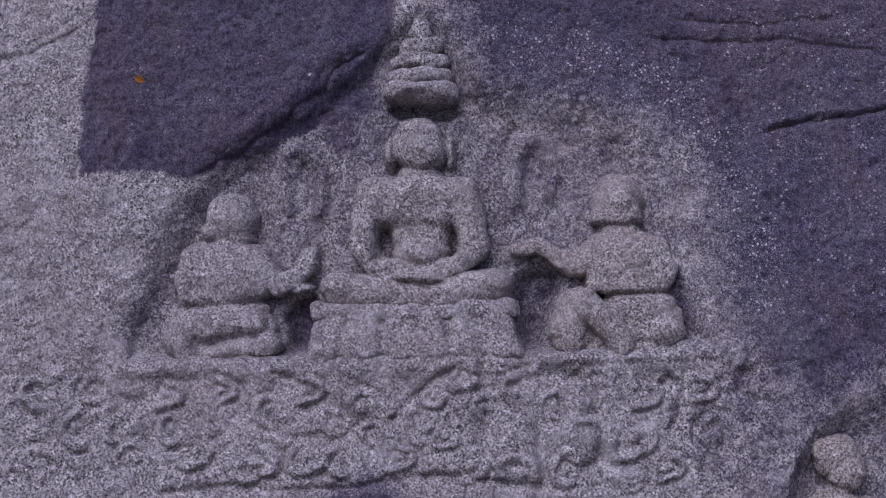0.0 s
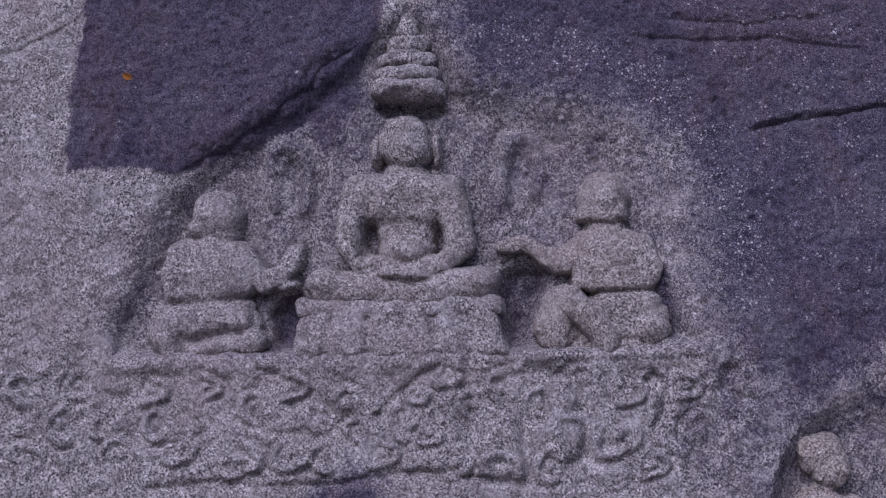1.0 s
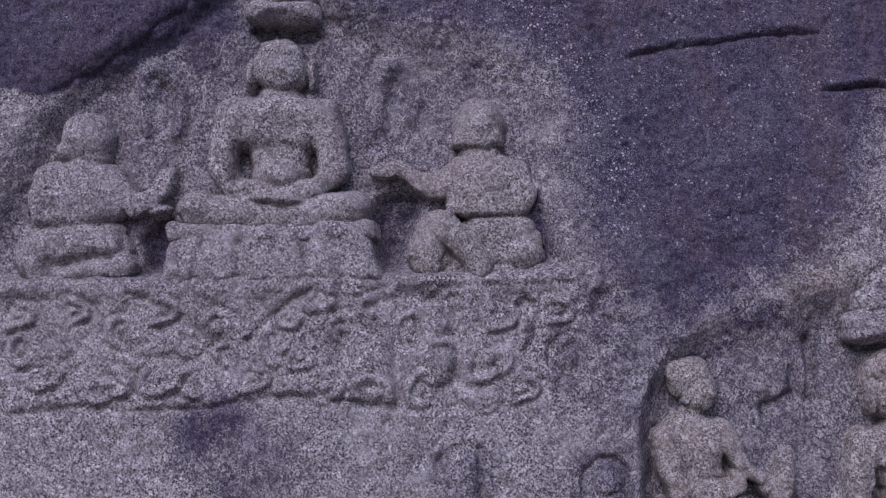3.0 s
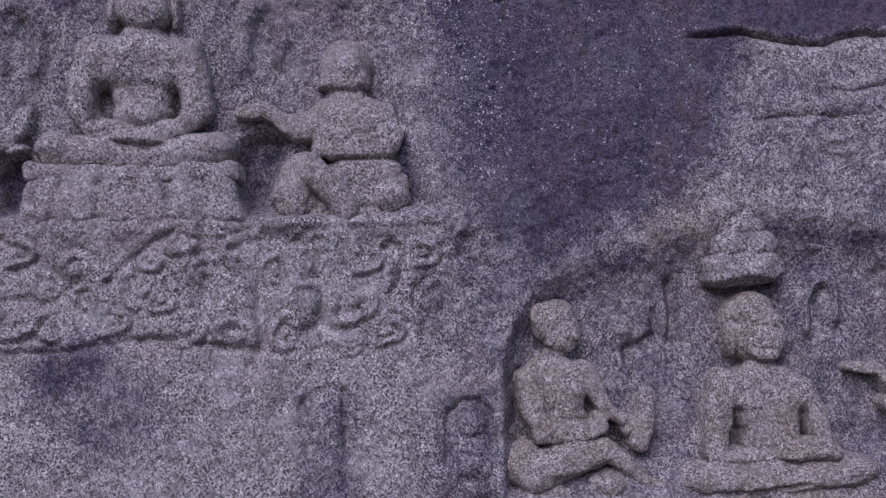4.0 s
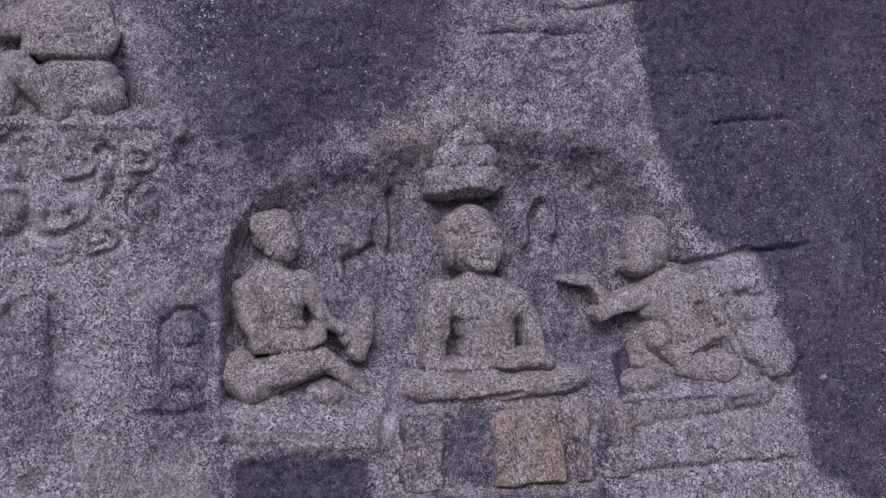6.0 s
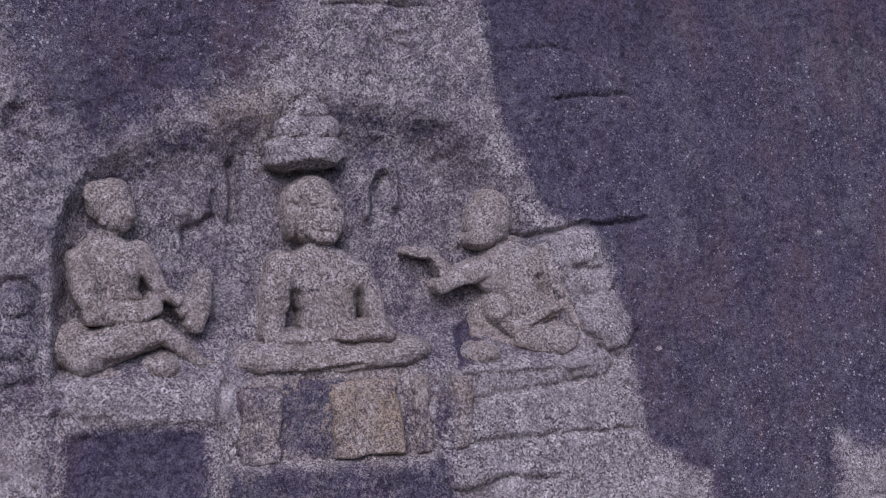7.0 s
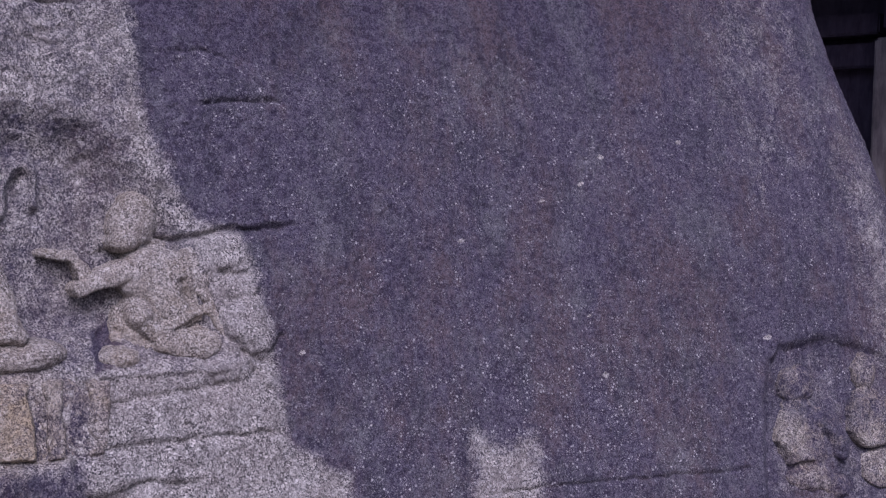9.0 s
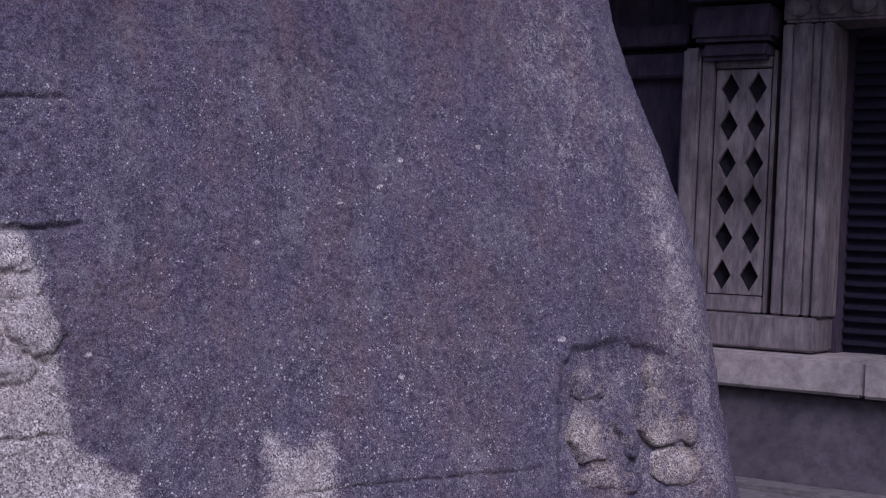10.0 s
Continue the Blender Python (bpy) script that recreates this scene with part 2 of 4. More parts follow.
NICHE_D = [(985, 900), (982, 720), (992, 640), (1010, 605), (1060, 596), (1110, 590), (1170, 606), (1215, 640), (1238, 720), (1250, 900)]


def box_of(u, v, corners, pad=40):
    us, vs = [c[0] for c in corners], [c[1] for c in corners]
    return (u > min(us) - pad) & (u < max(us) + pad) & (v > min(vs) - pad) & (v < max(vs) + pad)


class Ground:
    """The heights and stains of the boulder's face while it is being worked."""

    def __init__(self, x, z):
        self.x, self.z, self.n = x, z, len(x)
        self.h, self.crust_shade, self.ochre, self.dots = (np.zeros(self.n) for _ in range(4))
        wob = 7.0
        self.boards = {}
        jx, jz = rough(x, z, 0.09, 4, 5), rough(x, z, 0.09, 4, 45)
        for board in (UPPER, MIDDLE, LOWER, CORNER):
            u, v = board.from_face(x, z)
            self.boards[board] = (u + wob * jx, v + wob * jz)

    def near(self, board, corners, pad=40):
        u, v = self.boards[board]
        k = np.nonzero(box_of(u, v, corners, pad))[0]
        return k, u[k], v[k]

    def sink(self, board, corners, depth, soft):
        """Cut an outline back by depth metres, over soft board units inside its edge."""
        k, u, v = self.near(board, corners)
        self.h[k] -= depth * smooth(inside(u, v, corners) / soft)

    def shelf(self, board, corners, rise, soft):
        k, u, v = self.near(board, corners, 60)
        self.h[k] += rise * smooth(0.5 + inside(u, v, corners) / soft)

    def groove(self, board, line, width, depth):
        k, u, v = self.near(board, line)
        self.h[k] -= depth * np.exp(-(along(u, v, line) / width) ** 2)

    def crack(self, board, line, width, depth, lip=0.0):
        """A crack whose upper side stands proud like an eyelid."""
        k, u, v = self.near(board, line, 60)
        d = along(u, v, line)
        xs = np.array([p[0] for p in line], float)
        ys = np.array([p[1] for p in line], float)
        o = np.argsort(xs)
        above = np.interp(u, xs[o], ys[o]) - v
        ends = smooth((u - xs.min() + 20) / 50) * smooth((xs.max() + 20 - u) / 50)
        self.h[k] -= depth * np.exp(-(d / width) ** 2) * ends
        self.h[k] += lip * ends * np.where(above > 0, np.exp(-above / 45.0), 0.0)

    def ring(self, board, u0, v0, ru, rv, width, height):
        k, u, v = self.near(board, [(u0 - ru, v0 - rv), (u0 + ru, v0 + rv)])
        d = np.abs(np.hypot((u - u0) / ru, (v - v0) / rv) - 1) * min(ru, rv)
        self.h[k] += height * np.exp(-(d / width) ** 2)

    def curl(self, board, u0, v0, r, width):
        """A worn scroll: an open, uneven loop round a small knob, cut free along its outer side."""
        k, u, v = self.near(board, [(u0 - r, v0 - r), (u0 + r, v0 + r)])
        du, dv = u - u0, v - v0
        a, far = np.arctan2(dv, du), np.hypot(du, dv)
        turn = 0.37 * u0 + 0.61 * v0
        loop = r * (1 + 0.16 * np.cos(2 * a + turn) + 0.10 * np.cos(3 * a - turn))
        whole = smooth(0.75 + 0.9 * np.cos(a - turn))
        self.h[k] += 0.017 * whole * np.exp(-((far - loop) / width) ** 2)
        self.h[k] -= 0.013 * whole * np.exp(-((far - loop - 1.9 * width) / (0.8 * width)) ** 2)
        self.h[k] -= 0.010 * np.exp(-((far - 0.5 * loop) / (0.8 * width)) ** 2)
        self.h[k] += 0.010 * np.exp(-(far / (0.35 * r)) ** 2)

    def boss(self, board, u0, v0, ru, rv, height, turn=0.0):
        k, u, v = self.near(board, [(u0 - ru - rv, v0 - rv - ru), (u0 + ru + rv, v0 + rv + ru)])
        f = lump(u0, v0, ru, rv, 0.0, height, turn)(u, v)
        self.h[k] += np.maximum(f, 0.0)

    def stain(self, name, board, corners, amount, soft):
        k, u, v = self.near(board, corners, soft)
        a = {"crust_shade": self.crust_shade, "ochre": self.ochre, "dots": self.dots}[name]
        a[k] = np.maximum(a[k], amount * smooth(0.5 + inside(u, v, corners) / soft))

    def clear(self, name, board, corners, keep, soft):
        k, u, v = self.near(board, corners, soft)
        a = {"crust_shade": self.crust_shade, "ochre": self.ochre, "dots": self.dots}[name]
        m = smooth(0.5 + inside(u, v, corners) / soft)
        a[k] = a[k] * (1 - m) + keep * m


def carve(x, z):
    g = Ground(x, z)
    # natural, hammer-dressed surface
    g.h += 0.05 * rough(x, z, 1.3, 3, 3) + 0.010 * rough(x, z, 0.16, 3, 11) + 0.008 * rough(x, z, 0.035, 3, 23, 0.8)
    chisel = 1 - 0.6 * smooth((x - 3.3) / 0.5)
    g.h += chisel * (0.007 * rough(x, z, 0.05, 3, 61, 0.75) - 0.004 * np.maximum(rough(x, z, 0.045, 2, 71) - 0.15, 0) * 4)
    k, u, v = g.near(UPPER, [(0, 660), (1400, 640), (1400, 880), (0, 880)])
    g.h[k] += 0.016 * rough(u * UNIT, v * UNIT, 0.075, 3, 81, 0.6) * smooth((v - 640) / 30) * smooth((900 - v) / 60) * smooth((1420 - u) / 120)
    # --- upper panel: niche, pockets, ledge
    k, u, v = g.near(UPPER, NICHE_A)
    d = inside(u, v, NICHE_A)
    soft = np.interp(u, (200, 300, 420, 600, 760, 1000, 1250), (90, 70, 40, 40, 60, 110, 120))
    low = smooth((v - 520) / 100)
    soft = soft * (1 - low) + low * (18 + 0.25 * np.maximum(u - 1100, 0))
    g.h[k] -= np.interp(u, (200, 360), (0.3, 0.95)) * (0.105 + 0.025 * smooth((v - 300) / 300)) * smooth(d / soft)
    g.sink(UPPER, [(492, 632), (486, 560), (510, 520), (556, 510), (572, 560), (552, 630)], 0.09, 26)
    g.sink(UPPER, [(915, 622), (898, 540), (905, 470), (960, 455), (1010, 480), (985, 560), (960, 620)], 0.085, 30)
    g.sink(UPPER, [(1190, 610), (1195, 480), (1225, 500), (1240, 600)], 0.04, 24)
    g.sink(UPPER, [(676, 192), (690, 172), (800, 172), (820, 196), (800, 215), (700, 212)], 0.06, 12)
    g.crack(UPPER, [(352, 306), (384, 284), (420, 272), (452, 238), (500, 214), (528, 178), (562, 162), (588, 126), (626, 98), (652, 88)], 13, 0.035, 0.018)
    g.shelf(UPPER, [(225, 640), (560, 636), (930, 628), (1285, 616), (1290, 640), (930, 655), (560, 668), (215, 664)], 0.018, 26)
    # two flying figures, worn to hooks
    for u0, v0, k_ in ((946, 292, 1), (530, 308, -1)):
        bow = [(u0 - 30 * k_, v0 + 62), (u0 - 33 * k_, v0), (u0 - 20 * k_, v0 - 42), (u0 + 8 * k_, v0 - 54), (u0 + 30 * k_, v0 - 34), (u0 + 36 * k_, v0 + 20), (u0 + 28 * k_, v0 + 52)]
        g.groove(UPPER, bow, 12, -0.03)
        g.groove(UPPER, [(u0 - 12 * k_, v0 + 50), (u0 - 12 * k_, v0 - 6), (u0 - 2 * k_, v0 - 20)], 11, 0.028)
        g.groove(UPPER, [(u0 + 14 * k_, v0 + 44), (u0 + 10 * k_, v0 + 4)], 8, 0.014)
        g.groove(UPPER, [(u0 - 50 * k_, v0 + 40), (u0 - 52 * k_, v0 - 20), (u0 - 34 * k_, v0 - 64)], 10, 0.012)
    # frieze under the ledge: worn rosettes, pots and scrolls
    for u0, v0, r, w in ((820, 668, 20, 7), (910, 690, 22, 7), (860, 720, 20, 6), (700, 812, 24, 6), (235, 812, 24, 7), (340, 805, 26, 7), (450, 820, 28, 7), (545, 805, 30, 8), (600, 815, 20, 7), (1120, 775, 36, 8), (1045, 775, 36, 10), (835, 825, 26, 7), (1270, 770, 30, 6), (920, 840, 30, 7), (545, 690, 22, 6), (290, 700, 24, 6), (390, 690, 20, 6), (60, 700, 22, 7), (130, 760, 26, 7), (160, 690, 20, 6), (640, 720, 24, 6), (470, 730, 22, 6), (300, 760, 22, 6), (790, 770, 22, 6), (980, 720, 22, 6), (1140, 700, 22, 6), (1240, 690, 24, 6), (1000, 830, 24, 6), (1180, 830, 24, 6), (660, 770, 18, 5), (70, 820, 24, 6), (770, 700, 18, 5)):
        g.curl(UPPER, u0, v0, r, w)
    g.ring(UPPER, 1183, 683, 22, 30, 7, 0.022)
    g.sink(UPPER, [(1165, 690), (1160, 665), (1185, 655), (1200, 675), (1185, 680)], 0.02, 6)
    g.boss(UPPER, 1025, 780, 40, 45, 0.035)
    g.boss(UPPER, 1020, 705, 26, 32, 0.025)
    g.boss(UPPER, 1115, 850, 32, 24, 0.022)
    g.boss(UPPER, 930, 765, 28, 24, 0.02)
    for line, w, dd in (([(800, 650), (748, 690), (690, 742)], 7, 0.03), ([(690, 742), (728, 790), (770, 842)], 7, 0.026), ([(480, 660), (560, 690), (640, 742)], 7, 0.02), ([(640, 742), (600, 790), (560, 850)], 7, 0.016), ([(300, 668), (250, 720), (196, 770)], 8, 0.02), ([(850, 648), (1100, 644), (1280, 636)], 6, 0.016), ([(1320, 660), (1316, 700), (1360, 712)], 9, 0.03), ([(985, 640), (1010, 672), (1040, 650)], 9, 0.03), ([(860, 640), (866, 700), (856, 760), (866, 840)], 7, 0.016), ([(1155, 690), (1160, 662), (1186, 652), (1202, 676)], 8, 0.03), ([(1240, 760), (1262, 800), (1250, 830)], 9, 0.022), ([(1340, 720), (1330, 790), (1350, 840)], 10, 0.02), ([(750, 846), (850, 852), (960, 862)], 6, 0.02), ([(1050, 690), (1066, 740), (1075, 800), (1040, 822)], 13, 0.035), ([(960, 660), (1000, 655), (1040, 672)], 12, 0.03), ([(885, 680), (920, 668), (955, 680)], 9, 0.022), ([(850, 640), (845, 740), (860, 840)], 8, 0.012), ([(740, 740), (770, 670), (810, 652)], 9, 0.016), ([(955, 760), (958, 850)], 9, 0.018), ([(1205, 670), (1208, 735), (1190, 760)], 8, 0.022), ([(1100, 680), (1130, 720), (1120, 750)], 8, 0.014), ([(1235, 740), (1240, 790), (1280, 800)], 9, 0.018), ([(690, 740), (725, 760), (790, 850)], 9, 0.014), ([(500, 800), (540, 775), (590, 780), (615, 820)], 10, 0.022), ([(420, 830), (470, 850), (500, 850)], 10, 0.02), ([(195, 700), (240, 720), (270, 680), (330, 690)], 9, 0.014), ([(350, 740), (380, 770), (360, 800)], 9, 0.014), ([(1300, 690), (1330, 660)], 14, 0.02)):
        g.groove(UPPER, line, w, 0.7 * dd)
    # strata above, and the long overhung crack
    g.crack(UPPER, [(1350, 228), (1430, 212), (1500, 205), (1600, 188), (1700, 180)], 6, 0.022, 0.022)
    g.crack(UPPER, [(1150, 62), (1260, 70), (1400, 66), (1560, 90)], 10, 0.014, 0.016)
    g.crack(UPPER, [(1200, 30), (1330, 42), (1480, 28)], 10, 0.012, 0.012)
    g.crack(UPPER, [(-40, 110), (60, 90), (150, 40)], 16, 0.012, 0.014)
    # --- the plain between the panels
    g.crack(MIDDLE, [(-420, 590), (-250, 575), (-120, 580), (0, 572), (90, 556), (190, 554), (330, 578)], 7, 0.02, 0.010)
    g.groove(MIDDLE, [(400, 672), (418, 652), (450, 642), (480, 652)], 9, 0.014)
    g.groove(MIDDLE, [(404, 668), (410, 716), (412, 775)], 10, 0.022)
    g.groove(MIDDLE, [(480, 652), (482, 720), (484, 812)], 9, 0.020)
    g.groove(MIDDLE, [(485, 722), (486, 756)], 11, 0.022)
    g.boss(MIDDLE, 446, 690, 22, 30, 0.012)
    g.boss(MIDDLE, 448, 760, 26, 46, 0.012)
    g.groove(MIDDLE, [(664, 760), (666, 690), (690, 662), (722, 664), (740, 690), (744, 750)], 8, 0.034)
    g.boss(MIDDLE, 704, 700, 26, 28, 0.03)
    g.boss(MIDDLE, 706, 775, 34, 44, 0.02)
    g.groove(MIDDLE, [(640, 845), (700, 850), (745, 838), (762, 860)], 9, 0.02)
    g.groove(MIDDLE, [(690, 800), (720, 806)], 7, 0.015)
    for r in (22, 44, 64):
        g.ring(MIDDLE, 905, 212, r, r, 7, 0.007)
    for r in (18, 40):
        g.ring(MIDDLE, 1350, 190, r * 1.2, r, 7, 0.012)
    g.ring(MIDDLE, 1350, 225, 70, 66, 8, 0.01)
    g.crack(MIDDLE, [(1090, 18), (1180, 12), (1300, 40), (1390, 20), (1490, 22)], 6, 0.035, 0.03)
    g.crack(MIDDLE, [(1200, 165), (1280, 160), (1400, 158)], 7, 0.02, 0.018)
    g.crack(MIDDLE, [(1330, 120), (1420, 110), (1520, 90)], 7, 0.014, 0.016)
    # --- lower panel: arched niche
    k, u, v = g.near(LOWER, NICHE_C)
    d = inside(u, v, NICHE_C)
    soft = np.interp(u, (150, 260, 420, 620, 900, 1000, 1120), (36, 66, 122, 112, 106, 64, 60))
    g.h[k] -= (0.115 * np.interp(u, (150, 900, 1120), (1.0, 1.0, 0.45)) + 0.025 * smooth((v - 300) / 300)) * smooth(d / soft)
    g.sink(LOWER, [(628, 318), (700, 330), (705, 450), (690, 520), (600, 560), (540, 470), (520, 360), (560, 312)], 0.012, 40)
    g.sink(LOWER, [(870, 660), (872, 590), (905, 560), (920, 640)], 0.05, 22)
    g.sink(LOWER, [(525, 305), (560, 300), (660, 298), (672, 312), (640, 325), (560, 322)], 0.04, 10)
    # flying figures
    g.groove(LOWER, [(716, 388), (718, 340), (730, 302), (752, 292), (768, 310), (774, 370)], 10, -0.036)
    g.groove(LOWER, [(738, 386), (738, 336), (744, 316)], 9, 0.03)
    g.groove(LOWER, [(786, 384), (784, 340), (776, 312)], 9, 0.02)
    g.groove(LOWER, [(476, 296), (480, 345), (482, 400)], 10, 0.05)
    g.groove(LOWER, [(462, 340), (464, 392)], 7, -0.025)
    g.groove(LOWER, [(444, 350), (446, 390), (420, 408), (396, 418), (398, 440)], 10, 0.04)
    g.boss(LOWER, 426, 372, 30, 42, 0.03)
    # eroded figure beside the arch, and cracks through it
    g.boss(LOWER, 1098, 446, 36, 38, 0.035, -20)
    g.boss(LOWER, 1112, 500, 34, 30, 0.03)
    g.boss(LOWER, 1130, 575, 52, 52, 0.045)
    g.boss(LOWER, 1100, 640, 46, 34, 0.03)
    g.groove(LOWER, [(1050, 490), (1065, 540), (1090, 590), (1120, 622)], 7, 0.035)
    g.groove(LOWER, [(1085, 480), (1130, 486)], 6, 0.018)
    g.groove(LOWER, [(1120, 622), (1160, 640), (1190, 590)], 6, 0.02)
    g.crack(LOWER, [(880, 452), (940, 430), (1020, 422), (1090, 404), (1200, 395)], 6, 0.03, 0.012)
    g.crack(LOWER, [(1020, 188), (1100, 172), (1180, 170)], 6, 0.02, 0.012)
    g.crack(LOWER, [(970, 94), (1030, 84), (1080, 100)], 6, 0.012, 0.01)
    # stonework under the lower niche
    g.shelf(LOWER, [(150, 735), (160, 692), (440, 690), (470, 700), (460, 752), (300, 758)], 0.022, 24)
    g.sink(LOWER, [(168, 900), (170, 765), (300, 758), (430, 762), (440, 900)], 0.012, 30)
    g.groove(LOWER, [(455, 690), (452, 740), (462, 800), (470, 840)], 9, 0.03)
    g.boss(LOWER, 896, 838, 54, 38, 0.03)
    g.shelf(LOWER, [(440, 930), (450, 832), (700, 824), (830, 806), (880, 930)], 0.05, 20)
    g.groove(LOWER, [(840, 668), (960, 655), (1090, 648)], 6, -0.012)
    g.groove(LOWER, [(850, 715), (980, 700), (1090, 675)], 7, 0.018)
    g.crack(LOWER, [(880, 790), (1000, 776), (1120, 765), (1200, 760)], 6, 0.016, 0.012)
    g.groove(LOWER, [(1130, 640), (1160, 690), (1200, 700)], 6, 0.016)
    g.crack(LOWER, [(860, 880), (960, 850), (1060, 850)], 6, 0.014, 0.012)
    g.crack(CORNER, [(500, 880), (640, 856), (780, 846), (900, 834), (975, 828)], 5, 0.012, 0.008)
    # --- small sunk panel at the corner
    g.sink(CORNER, NICHE_D, 0.05, 24)
    g.groove(CORNER, [(1120, 610), (1105, 700), (1110, 880)], 10, -0.012)
    # --- stains, and shade coloured into some recesses
    g.stain("crust_shade", UPPER, [(192, -160), (172, 60), (152, 180), (145, 310), (262, 300), (340, 316), (450, 270), (570, 210), (650, 150), (690, 50), (720, -160)], 1.15, 26)
    g.stain("crust_shade", UPPER, [(790, -160), (830, 30), (880, 140), (1000, 150), (1130, 190), (1240, 240), (1270, 340), (1290, 450), (1320, 540), (1360, 630), (1440, 690), (1560, 620), (1700, 560), (1750, 500), (1790, 330), (1830, -160)], 1.15, 300)
    g.stain("crust_shade", UPPER, [(420, 290), (560, 200), (680, 60), (690, 190), (640, 300)], 0.55, 120)
    g.stain("crust_shade", MIDDLE, [(1080, -260), (1100, -20), (1180, 5), (1300, 30), (1390, 15), (1520, -10), (1560, -260)], 1.0, 60)
    g.stain("crust_shade", UPPER, [(560, 90), (640, 60), (690, 180), (560, 250)], 0.75, 70)
    g.stain("crust_shade", UPPER, [(560, 880), (640, 830), (720, 860), (700, 960), (560, 960)], 0.62, 90)
    g.stain("crust_shade", MIDDLE, [(-80, 760), (-30, 610), (60, 590), (170, 620), (160, 740), (60, 770)], 0.46, 150)
    g.stain("crust_shade", LOWER, [(880, -200), (900, 20), (925, 100), (930, 190), (975, 280), (1020, 385), (1110, 412), (1140, 470), (1170, 600), (1190, 690), (1215, 790), (1320, 850), (1340, 990), (3400, 990), (3400, -200)], 0.92, 60)
    g.stain("crust_shade", LOWER, [(168, 920), (172, 770), (300, 762), (430, 768), (438, 920)], 0.8, 50)
    g.stain("crust_shade", LOWER, [(640, 180), (760, 200), (900, 220), (960, 300), (900, 290), (760, 255), (650, 240)], 0.48, 60)
    g.stain("crust_shade", LOWER, [(200, 320), (280, 255), (420, 215), (540, 190), (560, 250), (420, 270), (300, 300), (230, 360)], 0.42, 80)
    g.clear("crust_shade", LOWER, [(1540, 760), (1600, 800), (1660, 770), (1700, 990), (1560, 990)], 0.05, 80)
    g.clear("crust_shade", CORNER, [(1120, 180), (1200, 300), (1260, 560), (1330, 1000), (1230, 1000), (1180, 620), (1130, 420)], 0.36, 150)
    g.clear("crust_shade", CORNER, [(1000, 620), (1230, 620), (1270, 1000), (1000, 1000)], 0.62, 90)
    g.clear("crust_shade", CORNER, [(860, -80), (1100, -80), (1140, 260), (960, 420), (860, 200)], 0.62, 220)
    # both niches toned darker than the figures standing in them
    g.stain("crust_shade", UPPER, NICHE_A, 0.36, 90)
    g.stain("crust_shade", LOWER, NICHE_C, 0.38, 90)
    g.stain("crust_shade", LOWER, [(140, 620), (140, 430), (200, 315), (300, 240), (480, 186), (570, 180), (560, 280), (440, 300), (300, 330), (215, 420), (190, 620)], 0.48, 140)
    g.stain("crust_shade", LOWER, [(140, 880), (140, 600), (172, 600), (172, 880)], 0.5, 50)
    g.stain("crust_shade", MIDDLE, [(600, 920), (620, 700), (660, 640), (780, 600), (780, 920)], 0.45, 110)
    g.stain("crust_shade", MIDDLE, [(370, 920), (390, 640), (500, 640), (510, 920)], 0.38, 70)
    g.stain("crust_shade", MIDDLE, [(560, 420), (720, 380), (800, 470), (760, 640), (600, 560)], 0.34, 120)
    # shade painted in the recess between two blocks of the lower pedestal
    g.stain("crust_shade", LOWER, [(560, 690), (636, 684), (640, 815), (560, 825)], 0.5, 50)
    for board, u0, v0, r in ((CORNER, 597, 356, 5), (CORNER, 457, 428, 6), (CORNER, 708, 284, 8), (CORNER, 668, 333, 5), (CORNER, 843, 257, 4), (CORNER, 152, 626, 8), (CORNER, 681, 562, 4), (CORNER, 710, 665, 7), (CORNER, 990, 602, 8), (UPPER, 550, 132, 5)):
        g.clear("crust_shade", board, [(u0 - 0.9 * r, v0 + 1), (u0, v0 - 0.6 * r), (u0 + 0.8 * r, v0 - 1), (u0, v0 + 0.6 * r)], -0.9, 6)
    g.stain("crust_shade", MIDDLE, [(1180, 60), (1520, 60), (1520, 400), (1300, 330), (1160, 260)], 0.32, 60)
    g.stain("crust_shade", UPPER, [(1240, 560), (1568, 620), (1568, 920), (1300, 920)], 0.42, 160)
    g.stain("crust_shade", LOWER, [(450, 830), (860, 812), (900, 960), (450, 960)], 0.6, 60)
    # shade painted into the deep pockets beside the figures, on their sunk outlines
    g.stain("crust_shade", UPPER, [(492, 632), (486, 560), (510, 520), (556, 510), (572, 560), (552, 630)], 0.6, 40)
    g.stain("crust_shade", UPPER, [(915, 622), (898, 540), (905, 470), (960, 455), (1010, 480), (985, 560), (960, 620)], 0.55, 60)
    g.stain("crust_shade", UPPER, [(1190, 610), (1180, 450), (1215, 470), (1240, 600)], 0.7, 40)
    g.stain("crust_shade", LOWER, [(870, 660), (872, 590), (905, 560), (925, 640)], 0.9, 30)
    g.stain("ochre", LOWER, [(520, 690), (640, 680), (760, 668), (800, 800), (650, 815), (540, 815)], 0.75, 90)
    g.stain("ochre", LOWER, [(430, 180), (560, 165), (590, 230), (450, 250)], 0.55, 70)
    g.stain("ochre", LOWER, [(470, 830), (760, 820), (800, 940), (470, 940)], 0.45, 70)
    g.stain("ochre", UPPER, [(180, 120), (380, 80), (520, 90), (420, 220), (240, 260)], 0.35, 120)
    g.stain("ochre", CORNER, [(630, 700), (660, 690), (700, 900), (640, 900)], 1.0, 50)
    g.stain("ochre", CORNER, [(150, -60), (260, -60), (280, 140), (180, 160)], 0.5, 120)
    g.stain("dots", UPPER, [(820, 20), (1000, 30), (1200, 90), (1330, 230), (1420, 420), (1400, 620), (1270, 520), (1230, 280), (1080, 170), (900, 140)], 0.66, 160)
